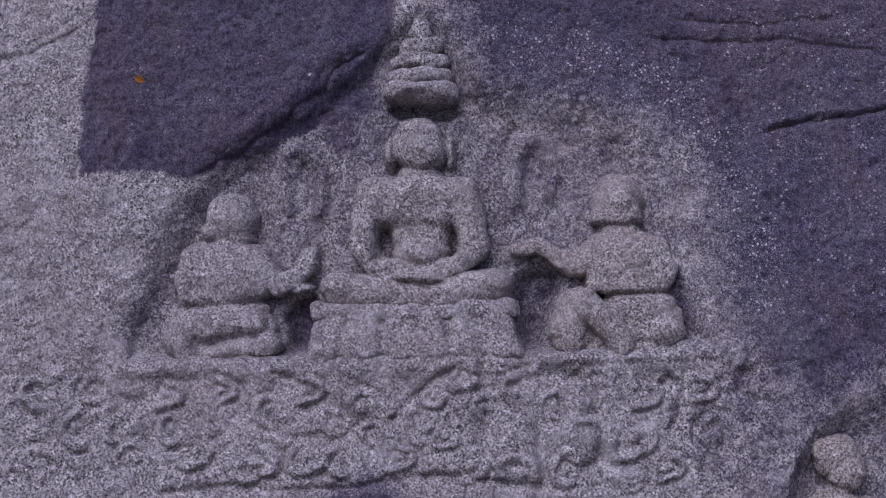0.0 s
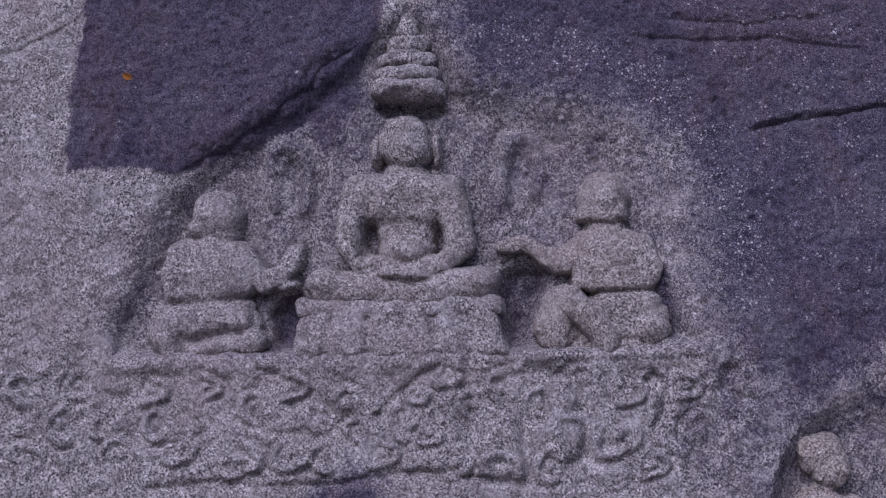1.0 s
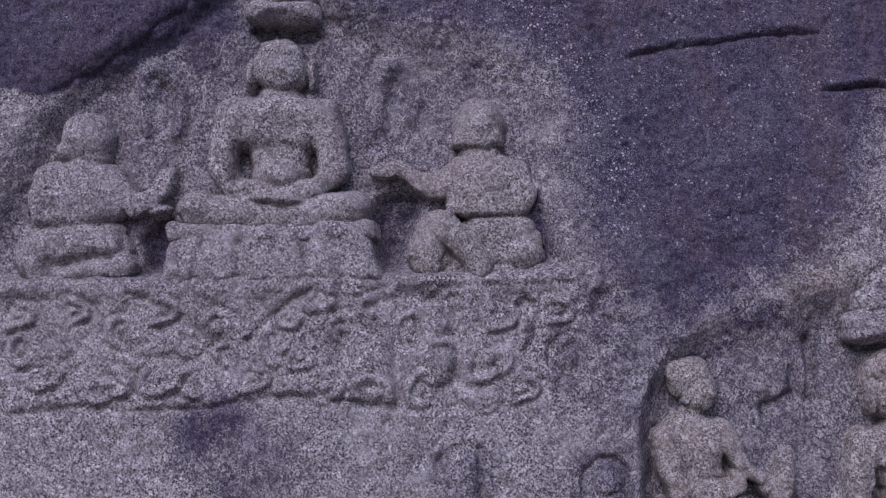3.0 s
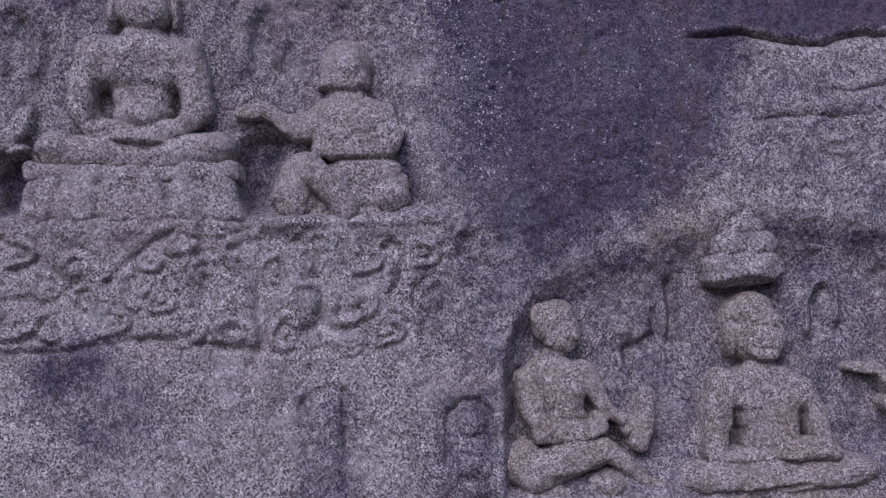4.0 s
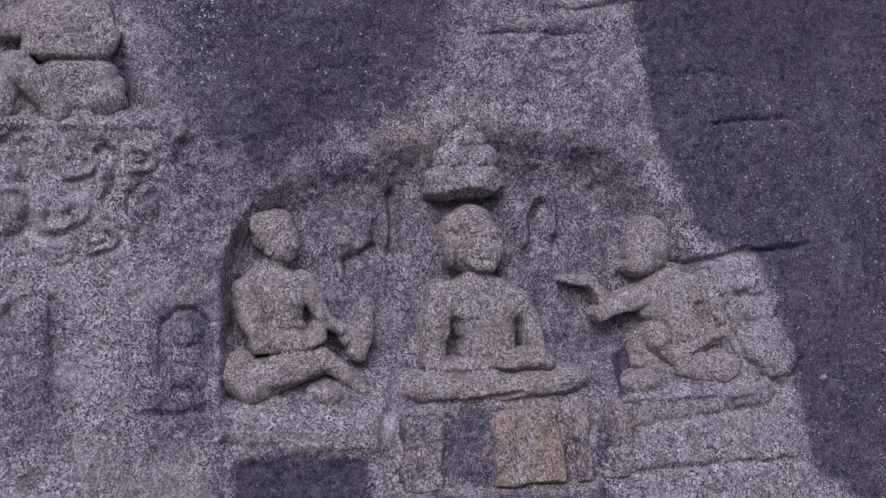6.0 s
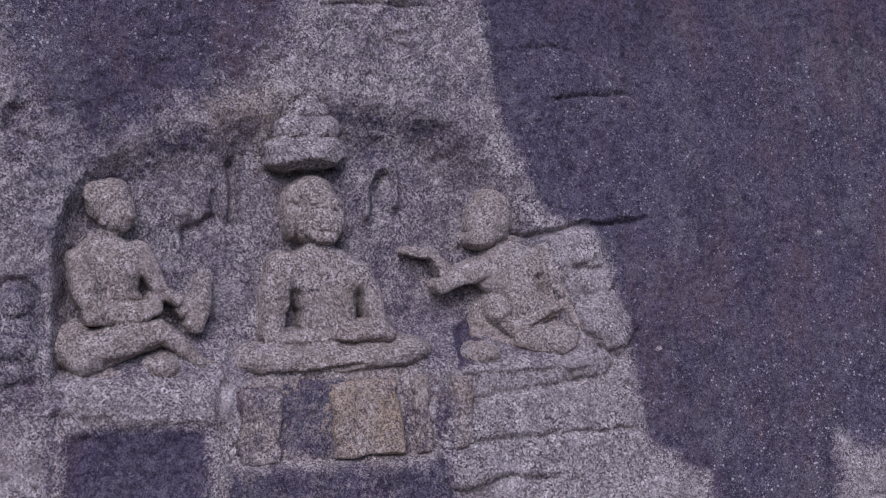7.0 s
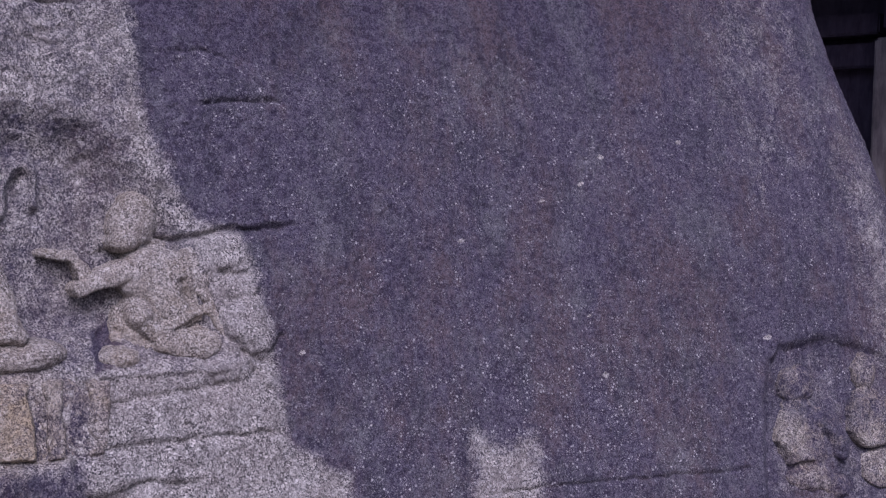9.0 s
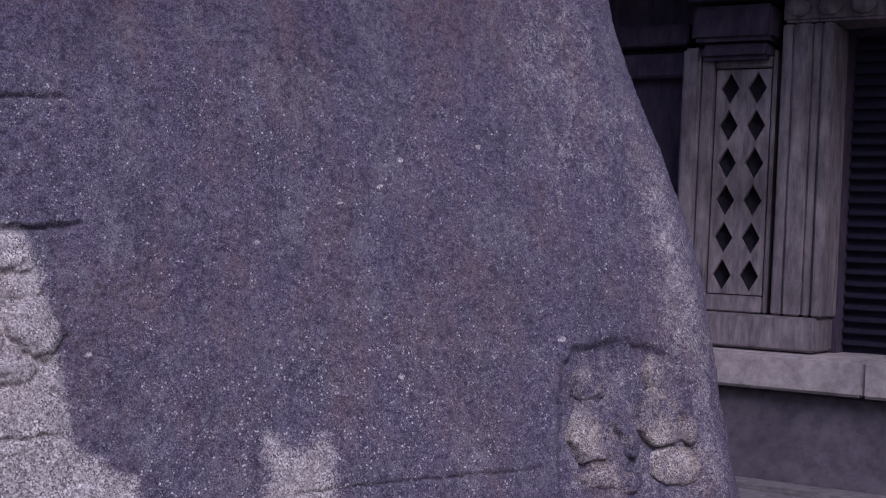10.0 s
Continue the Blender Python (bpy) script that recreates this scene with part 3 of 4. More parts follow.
    g.stain("dots", LOWER, [(900, 60), (1300, 60), (3000, 60), (3000, 900), (1250, 900), (1100, 600), (960, 280)], 0.33, 160)
    g.stain("dots", UPPER, [(1200, -40), (1800, -40), (1760, 560), (1400, 640), (1300, 300)], 0.36, 160)
    g.stain("dots", CORNER, [(200, 620), (620, 560), (960, 540), (960, 960), (200, 960)], 0.42, 160)
    g.stain("dots", UPPER, [(200, 60), (700, 0), (640, 120), (420, 260), (200, 280)], 0.22, 100)
    return g


def attribute(mesh, name, values):
    mesh.attributes.new(name, "FLOAT", "POINT").data.foreach_set("value", np.asarray(values, np.float32))


def grid_mesh(name, verts, faces):
    mesh = bpy.data.meshes.new(name)
    mesh.vertices.add(len(verts))
    mesh.vertices.foreach_set("co", verts.astype(np.float32).ravel())
    mesh.loops.add(faces.size)
    mesh.loops.foreach_set("vertex_index", faces.astype(np.int32).ravel())
    mesh.polygons.add(len(faces))
    mesh.polygons.foreach_set("loop_start", np.arange(0, faces.size, 4, dtype=np.int32))
    mesh.polygons.foreach_set("use_smooth", np.ones(len(faces), bool))
    mesh.update(calc_edges=True)
    return mesh


def quads(nr, nc):
    i = np.arange(nr * nc).reshape(nr, nc)
    return np.stack([i[:-1, :-1], i[1:, :-1], i[1:, 1:], i[:-1, 1:]], -1).reshape(-1, 4)


FINE = 0.007
cols = np.concatenate([np.arange(-5.0, -2.15, 0.06), np.arange(-2.15, 8.1, FINE), np.arange(8.1, 11.6, 0.06)])
rows_ = np.concatenate([np.arange(-0.15, 0.85, 0.05), np.arange(0.85, 4.5, FINE), np.arange(4.5, 5.3, 0.05)])
S, Z = np.meshgrid(cols, rows_)
work = carve(S.ravel(), Z.ravel())
place, normal = shell(S.ravel(), Z.ravel())
front = (place + normal * work.h[:, None]).reshape(len(rows_), len(cols), 3)
# back and top of the boulder, out of sight
last = front[-1:]
back = [last + np.array([0.0, 0.5, 0.22]), last * [0.8, 1, 1] + np.array([0.6, 1.6, 0.35]), last * [0.7, 1, 1] + np.array([0.9, 2.8, -0.4]), last * [0.8, 1, 0] + np.array([0.6, 3.2, -0.15])]
verts = np.concatenate([front] + back)
boulder = new("boulder", grid_mesh("boulder", K * verts.reshape(-1, 3), quads(verts.shape[0], verts.shape[1])))
pad = np.zeros(4 * len(cols))
for key, values in (("crust_shade", work.crust_shade), ("ochre", work.ochre), ("dots", work.dots)):
    attribute(boulder.data, key, np.concatenate([values, pad]))
boulder.data.materials.append(GRANITE)
tagged(boulder, "huge weathered granite boulder with carved niches, dark encrusting lichen and shade-coloured pockets", "boulder", kind="structure")


# ---- figures and blocks carved in high relief ----
STAND = np.array([0.45, 0.0, 2.3])


def relief(name, board, fields, label, category, cuts=(), floor=-0.165, step=2.0, blend=0.016, ochre=0.0, crust_shade=0.0, group="", seed=1, worn=1.0, parent=None, flat=1.0, proud=-0.05):
    """One carved piece: its swellings joined into a skin over the board, with a back let into the rock."""
    probe_u, probe_v = np.meshgrid(np.arange(-200, 1800, 8.0), np.arange(-200, 1100, 8.0))
    hit = np.zeros(probe_u.shape, bool)
    for f in fields:
        hit |= f(probe_u, probe_v) > -0.5
    u0, u1, v0, v1 = probe_u[hit].min() - 14, probe_u[hit].max() + 14, probe_v[hit].min() - 14, probe_v[hit].max() + 14
    U, V = np.meshgrid(np.arange(u0, u1, step), np.arange(v1, v0, -step))
    x, z = board.to_face(U, V)
    jx, jz = rough(x, z, 0.07, 3, seed + 60), rough(x, z, 0.07, 3, seed + 90)
    Uw, Vw = U + 6 * worn * jx, V + 6 * worn * jz
    h = np.full(U.shape, floor)
    for f in fields:
        h = join(np.maximum(f(Uw, Vw), floor - 0.02), h, blend)
    for line, width, depth in cuts:
        h = h - 0.8 * depth * np.exp(-(along(Uw, Vw, line) / (1.15 * width)) ** 2)
    body = h > floor + 0.006
    h = np.where(h > -0.085, -0.085 + flat * (h + 0.085), h)
    h = h + np.where(body, 1.0, 0.0) * (0.006 * worn * rough(x, z, 0.06, 3, seed + 7) + 0.006 * rough(x, z, 0.022, 3, seed + 17, 0.75))
    h = np.where(body, h, floor - 0.01)
    grown = body.copy()
    for a, b in ((1, 0), (-1, 0), (0, 1), (0, -1)):
        grown |= np.roll(np.roll(body, a, 0), b, 1)
    p, n = shell(x.ravel(), z.ravel())
    way = STAND - p
    p = p + proud * (way / (way * n).sum(1, keepdims=True) - n)     # lined up as drawn from where one stands
    base = 0.05 * rough(x.ravel(), z.ravel(), 1.3, 3, 3)
    top = p + n * (h.ravel() + base)[:, None]
    under = p + n * (floor - 0.03 + base)[:, None]
    f = quads(*U.shape)
    f = f[grown.ravel()[f].any(1)]
    use = np.unique(f)
    index = np.full(U.size, -1)
    index[use] = np.arange(len(use))
    f = index[f]
    edges = np.concatenate([f[:, [0, 1]], f[:, [1, 2]], f[:, [2, 3]], f[:, [3, 0]]])
    codes = edges[:, 0] * len(use) + edges[:, 1]
    rim = edges[~np.isin(codes, edges[:, 1] * len(use) + edges[:, 0])]
    n0 = len(use)
    side = np.stack([rim[:, 1], rim[:, 0], rim[:, 0] + n0, rim[:, 1] + n0], -1)
    mesh = grid_mesh(name, K * np.concatenate([top[use], under[use]]), np.concatenate([f, f[:, ::-1] + n0, side]))
    ob = new(name, mesh)
    stain = 0.5 + rough(x.ravel()[use], z.ravel()[use], 0.3, 3, seed + 30)
    for key, amount in (("crust_shade", crust_shade), ("ochre", ochre)):
        attribute(mesh, key, np.tile(amount * np.clip(0.45 + 0.7 * stain, 0, 1), 2))
    attribute(mesh, "dots", np.zeros(2 * n0))
    mesh.materials.append(GRANITE)
    ob.parent = parent
    return tagged(ob, label, category, group)


F1 = "carved figures of the upper panel"
F2 = "carved figures of the lower panel"
relief("seated_statue", UPPER, [
    lump(744, 262, 50, 52, -0.12, 0.045, 0, 2.15), lump(744, 240, 42, 30, -0.08, 0.045), lump(690, 276, 12, 34, -0.12, -0.01), lump(798, 272, 11, 34, -0.12, -0.01), lump(744, 316, 44, 22, -0.1, 0.012),
    limb([(672, 350), (742, 344), (814, 348)], (30, 30, 30), -0.02, 0.85), lump(742, 366, 100, 48, -0.13, 0.026, 0, 3.2), lump(702, 374, 34, 28, -0.05, 0.036), lump(786, 374, 34, 28, -0.05, 0.036), lump(746, 412, 58, 46, -0.12, 0.006, 0, 2.4), lump(746, 446, 52, 36, -0.1, 0.04), lump(742, 518, 166, 36, -0.13, 0.012, 0, 3.6),
    limb([(666, 346), (650, 400), (645, 440), (668, 472), (735, 485)], (29, 27, 24, 20, 16), -0.016, 0.85), limb([(820, 344), (836, 400), (841, 440), (814, 472), (750, 485)], (29, 27, 24, 20, 16), -0.016, 0.85),
    limb([(604, 516), (690, 518), (742, 524), (800, 518), (872, 508)], (27, 29, 24, 29, 27), -0.02, 0.85), lump(742, 494, 62, 14, -0.06, 0.055),
    lump(606, 510, 42, 30, -0.1, 0.05), lump(872, 502, 40, 29, -0.1, 0.05),
], "weathered granite statue of a cross-legged seated figure in a niche", "statue",
    cuts=[([(684, 408), (682, 440), (674, 458)], 9, 0.085), ([(806, 412), (811, 442), (800, 460)], 7, 0.05), ([(700, 400), (742, 404), (790, 400)], 9, 0.008), ([(700, 312), (790, 310)], 6, 0.008), ([(742, 350), (744, 392)], 9, 0.012), ([(690, 500), (742, 510), (800, 500)], 5, 0.018)], group=F1, flat=0.95, seed=2, ochre=0.15, blend=0.011)
ped = relief("stone_pedestal", UPPER, [
    slab([(568, 546), (900, 536), (934, 640), (540, 646)], 0.022, 22),
], "worn granite pedestal under the large seated statue", "pedestal", cuts=[([(618, 572), (606, 640)], 8, 0.022), ([(852, 565), (868, 634)], 8, 0.020), ([(684, 574), (678, 640)], 8, 0.026), ([(792, 568), (800, 636)], 8, 0.026), ([(740, 574), (742, 636)], 8, 0.012)], seed=3, worn=1.3)
relief("cornice", UPPER, [limb([(566, 552), (740, 556), (902, 544)], (15, 16, 15), 0.0, 0.7)], "", "", seed=32, worn=1.3, parent=ped)
sun_shade = relief("stone_parasol", UPPER, [lump(746, 164, 68, 22, -0.1, 0.035, 0, 3.0)], "tiered stone parasol carved above a seated statue's head", "parasol carving", cuts=[([(700, 188), (745, 176), (800, 190)], 8, 0.05)], seed=4, worn=1.5)
relief("tier", UPPER, [lump(746, 138, 61, 19, -0.1, 0.018, 0, 2.6)], "", "", seed=41, parent=sun_shade, worn=1.5)
relief("tier", UPPER, [lump(746, 112, 54, 19, -0.1, 0.002, 0, 2.6)], "", "", seed=42, parent=sun_shade, worn=1.5)
relief("tier", UPPER, [lump(746, 84, 43, 22, -0.1, -0.012, 0, 2.4)], "", "", seed=43, parent=sun_shade, worn=1.5)
relief("finial", UPPER, [limb([(748, 12), (746, 62)], (9, 22), -0.05, 0.9)], "", "", seed=44, parent=sun_shade, worn=1.5)
relief("attendant_statue", UPPER, [
    lump(410, 390, 50, 52, -0.13, 0.035, 0, 2.0), lump(378, 412, 24, 22, -0.11, 0.0), lump(410, 420, 42, 20, -0.1, 0.0), lump(405, 438, 44, 20, -0.1, 0.005),
    lump(398, 486, 86, 62, -0.12, 0.025, 0, 2.8), limb([(348, 460), (332, 500), (335, 524), (380, 524), (430, 520)], (26, 23, 19, 17, 15), -0.029, 0.8),
    limb([(455, 470), (490, 505), (525, 490), (545, 468)], (26, 20, 16, 16), -0.049, 0.8), lump(546, 462, 20, 26, -0.11, -0.01), limb([(548, 462), (558, 436)], (10, 8), -0.054, 0.8), lump(532, 510, 22, 14, -0.11, -0.03),
    lump(395, 548, 80, 26, -0.11, 0.005), lump(386, 592, 102, 54, -0.12, -0.008, 0, 3.2), lump(322, 602, 38, 42, -0.11, 0.025), limb([(325, 585), (400, 574), (452, 572)], (30, 28, 24), -0.034, 0.8), limb([(372, 622), (430, 612), (478, 612)], (20, 22, 20), -0.039, 0.8), lump(330, 630, 30, 18, -0.1, 0.0),
], "weathered granite statue of a kneeling attendant with a raised hand", "statue", cuts=[([(345, 480), (346, 512)], 5, 0.02), ([(325, 540), (400, 545), (470, 535)], 5, 0.025), ([(368, 612), (395, 602), (450, 600)], 8, 0.05), ([(352, 606), (350, 645)], 7, 0.035), ([(372, 432), (446, 434)], 5, 0.008)], group=F1, flat=0.86, seed=5)
relief("attendant_statue", UPPER, [
    lump(1095, 358, 50, 52, -0.13, 0.045, 0, 2.0), lump(1094, 384, 48, 22, -0.11, 0.03, 0, 2.8), lump(1098, 412, 40, 20, -0.1, 0.005),
    lump(1108, 462, 80, 54, -0.12, 0.03, 0, 2.8), limb([(1060, 450), (1020, 470), (985, 455), (955, 436), (915, 442)], (30, 22, 15, 15, 10), -0.044, 0.8), lump(955, 436, 22, 14, -0.1, -0.01),
    limb([(1160, 445), (1180, 480), (1170, 506), (1100, 504), (1050, 506)], (24, 21, 17, 16, 12), -0.014, 0.8),
    lump(1130, 545, 70, 34, -0.12, 0.01, 0, 2.8), lump(1100, 578, 116, 54, -0.12, -0.03, 0, 3.2), lump(1150, 575, 66, 44, -0.12, -0.002, 0, 2.6), limb([(1024, 544), (1004, 582), (1006, 606)], (34, 32, 26), -0.04, 0.9), limb([(1036, 538), (1076, 572), (1104, 608)], (26, 25, 24), 0.008, 0.9), lump(1176, 588, 44, 36, -0.11, 0.03), lump(1120, 620, 60, 16, -0.1, 0.02),
], "weathered granite statue of a kneeling attendant stretching out one arm", "statue", cuts=[([(1050, 524), (1120, 523), (1190, 520)], 4, 0.022), ([(1045, 550), (1055, 590), (1040, 620)], 6, 0.025), ([(1110, 480), (1150, 478)], 6, 0.01), ([(1056, 406), (1136, 406)], 5, 0.008)], group=F1, flat=0.86, seed=6, ochre=0.25)

relief("attendant_statue", LOWER, [
    lump(255, 362, 44, 42, -0.11, 0.0, 0, 2.2), lump(268, 382, 34, 42, -0.05, 0.012, -8), lump(230, 352, 22, 24, -0.05, -0.01), limb([(246, 366), (245, 402)], (8, 8), -0.002, 0.7), limb([(282, 372), (290, 392)], (4, 6), 0.004), lump(258, 424, 26, 16, -0.1, -0.03),
    lump(250, 486, 62, 62, -0.12, 0.0, 0, 2.8), lump(282, 480, 34, 38, -0.11, 0.008), lump(262, 545, 56, 44, -0.12, -0.005), limb([(208, 468), (212, 520), (226, 562), (290, 564), (334, 550)], (26, 24, 20, 17, 15), -0.02, 0.8), limb([(306, 456), (330, 492), (352, 524), (374, 536)], (22, 17, 13, 12), -0.05, 0.9),
    lump(336, 538, 18, 17, -0.11, 0.0), limb([(421, 502), (418, 545), (406, 578)], (16, 18, 17), -0.05, 0.9), lump(392, 552, 22, 22, -0.11, -0.035),
    lump(198, 622, 48, 48, -0.12, 0.02), limb([(211, 634), (280, 610), (338, 594)], (38, 35, 24), -0.035, 0.8), limb([(340, 590), (378, 612), (411, 648), (448, 658)], (20, 17, 14, 10), -0.035, 0.8), lump(350, 654, 46, 32, -0.12, 0.03), lump(262, 674, 96, 20, -0.1, -0.005),
], "granite statue of a seated attendant holding a flywhisk", "statue", cuts=[([(252, 512), (255, 538), (322, 540)], 5, 0.025), ([(238, 372), (238, 398)], 5, 0.02), ([(250, 650), (300, 640), (345, 616), (385, 650), (404, 672)], 6, 0.035), ([(226, 590), (246, 596), (262, 584)], 5, 0.02), ([(268, 420), (300, 436)], 4, 0.015), ([(196, 690), (280, 688), (420, 690)], 4, 0.02)], group=F2, flat=0.86, seed=7, ochre=0.4)
relief("seated_statue", LOWER, [
    lump(612, 380, 54, 60, -0.13, 0.016, 0, 2.1), lump(606, 350, 46, 32, -0.06, 0.03), lump(626, 390, 38, 50, -0.02, 0.040, 0, 2.2), lump(628, 424, 24, 18, 0.0, 0.038), lump(570, 392, 13, 40, -0.1, 0.002), lump(664, 396, 10, 40, -0.12, -0.03),
    limb([(632, 372), (634, 396)], (4, 7), 0.030), limb([(604, 366), (622, 362)], (4, 4), 0.03), limb([(642, 362), (655, 366)], (4, 4), 0.026), limb([(618, 410), (642, 410)], (4, 4), 0.03), lump(624, 450, 32, 22, -0.1, 0.004),
    limb([(562, 498), (598, 474), (654, 474), (694, 496)], (23, 26, 26, 22), -0.03, 0.8), lump(636, 510, 68, 62, -0.13, 0.022, 0, 2.6), lump(640, 566, 54, 52, -0.12, 0.014, 0, 2.4), lump(604, 504, 30, 26, -0.04, 0.036), lump(666, 504, 30, 26, -0.04, 0.036),
    limb([(556, 480), (544, 540), (540, 596)], (27, 24, 21), -0.03, 0.8), limb([(690, 488), (710, 536), (735, 590)], (23, 20, 17), -0.035, 0.8), limb([(540, 602), (600, 604), (652, 596)], (17, 15, 11), -0.02, 0.8), limb([(740, 592), (706, 584), (656, 588)], (14, 15, 11), 0.005, 0.8), limb([(655, 600), (730, 598)], (9, 9), 0.012, 0.8),
    limb([(516, 642), (640, 636), (700, 640)], (29, 27, 22), -0.012, 1.0), lump(508, 644, 46, 30, -0.12, 0.045), lump(772, 624, 54, 30, -0.12, 0.065), limb([(590, 652), (680, 640), (760, 632)], (16, 17, 18), 0.008, 1.0), lump(640, 640, 160, 36, -0.12, 0.01, -3, 4.0), limb([(640, 664), (760, 652)], (10, 10), -0.02, 0.8),
], "granite statue of a cross-legged seated figure with folded hands", "statue", cuts=[([(580, 526), (576, 582)], 7, 0.05), ([(690, 530), (702, 572)], 8, 0.08), ([(530, 668), (620, 660), (690, 645)], 4, 0.03), ([(560, 616), (640, 614), (730, 606)], 4, 0.025), ([(609, 380), (624, 379)], 3.5, 0.014), ([(642, 380), (654, 381)], 3.5, 0.012), ([(618, 418), (640, 418)], 2.5, 0.01), ([(596, 444), (654, 446)], 5, 0.02), ([(588, 356), (586, 420)], 5, 0.014)], group=F2, flat=0.86, seed=8, ochre=0.45)
sun_shade = relief("stone_parasol", LOWER, [lump(597, 277, 72, 32, -0.1, 0.030, -3, 3.0)], "three-tiered stone parasol carved above a seated statue's head", "parasol carving", cuts=[([(526, 312), (600, 300), (672, 304)], 5, 0.04)], seed=9, worn=1.4)
relief("tier", LOWER, [lump(599, 237, 61, 29, -0.1, 0.014, 0, 2.8)], "", "", seed=91, parent=sun_shade, worn=1.4)
relief("tier", LOWER, [lump(598, 201, 46, 25, -0.1, -0.004, 0, 2.6)], "", "", seed=92, parent=sun_shade, worn=1.4)
relief("finial", LOWER, [limb([(601, 154), (600, 186)], (8, 17), -0.04)], "", "", seed=93, parent=sun_shade, worn=1.4)
relief("attendant_statue", LOWER, [
    lump(925, 394, 41, 54, -0.10, 0.01, 14, 2.3), lump(908, 428, 28, 20, -0.08, -0.002), lump(955, 432, 30, 16, -0.1, -0.045),
    lump(975, 488, 72, 52, -0.11, 0.016, 12, 2.8), lump(990, 535, 56, 40, -0.11, 0.01, 0, 2.6), limb([(950, 466), (900, 484), (862, 502), (836, 512)], (24, 19, 14, 11), -0.035, 0.8), limb([(856, 502), (842, 476), (824, 454), (776, 452)], (13, 12, 10, 8), -0.055, 0.8),
    limb([(1016, 452), (1040, 500), (1062, 540), (1090, 596)], (18, 17, 14, 11), -0.015, 0.8), limb([(1044, 550), (1010, 566), (978, 578)], (13, 13, 12), -0.015, 0.8),
    lump(985, 590, 92, 66, -0.12, -0.04, 0, 3.0), lump(938, 552, 31, 33, -0.11, 0.035), limb([(940, 556), (965, 584), (990, 600)], (22, 20, 18), -0.03, 0.8), lump(912, 632, 40, 25, -0.11, 0.03), lump(1050, 608, 38, 36, -0.11, 0.04), limb([(985, 600), (1045, 606)], (24, 26), -0.03, 0.8), lump(990, 642, 70, 20, -0.1, -0.01),
], "weathered granite statue of an attendant leaning towards the seated figure", "statue", cuts=[([(1008, 496), (1020, 528)], 6, 0.05), ([(998, 582), (1020, 572), (1044, 560)], 5, 0.035), ([(905, 585), (925, 606)], 6, 0.03), ([(880, 446), (915, 448), (950, 432)], 4, 0.03), ([(1060, 500), (1072, 545)], 5, 0.04), ([(1040, 640), (1080, 632)], 5, 0.03)], group=F2, flat=0.86, seed=10, ochre=0.45)
# recessed body coloured darker than its raised blocks
ped = relief("stone_pedestal", LOWER, [
    slab([(466, 686), (520, 674), (800, 657), (892, 664), (886, 800), (820, 812), (470, 836)], 0.006, 12),
], "granite pedestal with plain pilasters, stained brown, under a statue", "pedestal", seed=11, ochre=0.8, crust_shade=0.62, worn=1.6)
relief("pilaster", LOWER, [slab([(478, 690), (556, 684), (552, 828), (482, 832)], 0.03, 9)], "", "", seed=111, ochre=0.5, crust_shade=0.45, parent=ped, worn=1.5)
relief("panel", LOWER, [slab([(636, 680), (752, 668), (768, 806), (642, 818)], 0.038, 9)], "brown-stained block", "", seed=112, ochre=1.2, crust_shade=0.22, parent=ped, worn=1.5)
relief("pilaster", LOWER, [slab([(772, 666), (808, 662), (816, 798), (786, 804)], 0.03, 7)], "", "", seed=113, crust_shade=0.34, ochre=0.7, parent=ped, worn=1.5)
relief("pilaster", LOWER, [slab([(846, 664), (888, 666), (884, 796), (856, 798)], 0.02, 7)], "", "", seed=114, crust_shade=0.42, ochre=0.7, parent=ped, worn=1.5)
relief("small_statue", CORNER, [
    lump(1040, 680, 29, 33, -0.06, -0.004, 0, 2.2), lump(1046, 716, 26, 16, -0.06, -0.022), lump(1064, 770, 56, 54, -0.06, -0.016, 0, 2.6), limb([(1030, 738), (1018, 772), (1036, 806), (1062, 800)], (15, 15, 12, 10), -0.024), limb([(1086, 740), (1108, 772), (1114, 802)], (16, 14, 11), -0.026),
    lump(1066, 842, 40, 28, -0.06, -0.018), lump(1110, 852, 28, 24, -0.06, -0.026),
], "small worn statue seated in a sunk corner panel", "statue", blend=0.017, floor=-0.085, step=1.6, seed=12, ochre=0.8, crust_shade=0.68, flat=1.12, proud=-0.03, cuts=[([(1056, 750), (1062, 790)], 9, 0.012), ([(1086, 772), (1092, 812)], 7, 0.014)])
relief("small_statue", CORNER, [
    lump(1156, 660, 22, 36, -0.06, -0.002, 0, 2.2), lump(1160, 698, 24, 14, -0.06, -0.022), lump(1174, 742, 48, 45, -0.06, -0.010, 0, 2.8), limb([(1146, 714), (1138, 748), (1154, 778), (1184, 776)], (14, 14, 11, 9), -0.02), limb([(1200, 716), (1216, 748), (1218, 776)], (14, 13, 10), -0.024),
    lump(1198, 822, 50, 36, -0.06, -0.014, 0, 2.6),
], "small worn statue seated in a sunk corner panel", "statue", blend=0.017, floor=-0.085, step=1.6, seed=13, ochre=0.8, crust_shade=0.62, flat=1.12, proud=-0.03, cuts=[([(1168, 722), (1174, 762)], 9, 0.012), ([(1200, 745), (1203, 784)], 7, 0.012), ([(1140, 790), (1190, 786), (1236, 794)], 5, 0.014)])


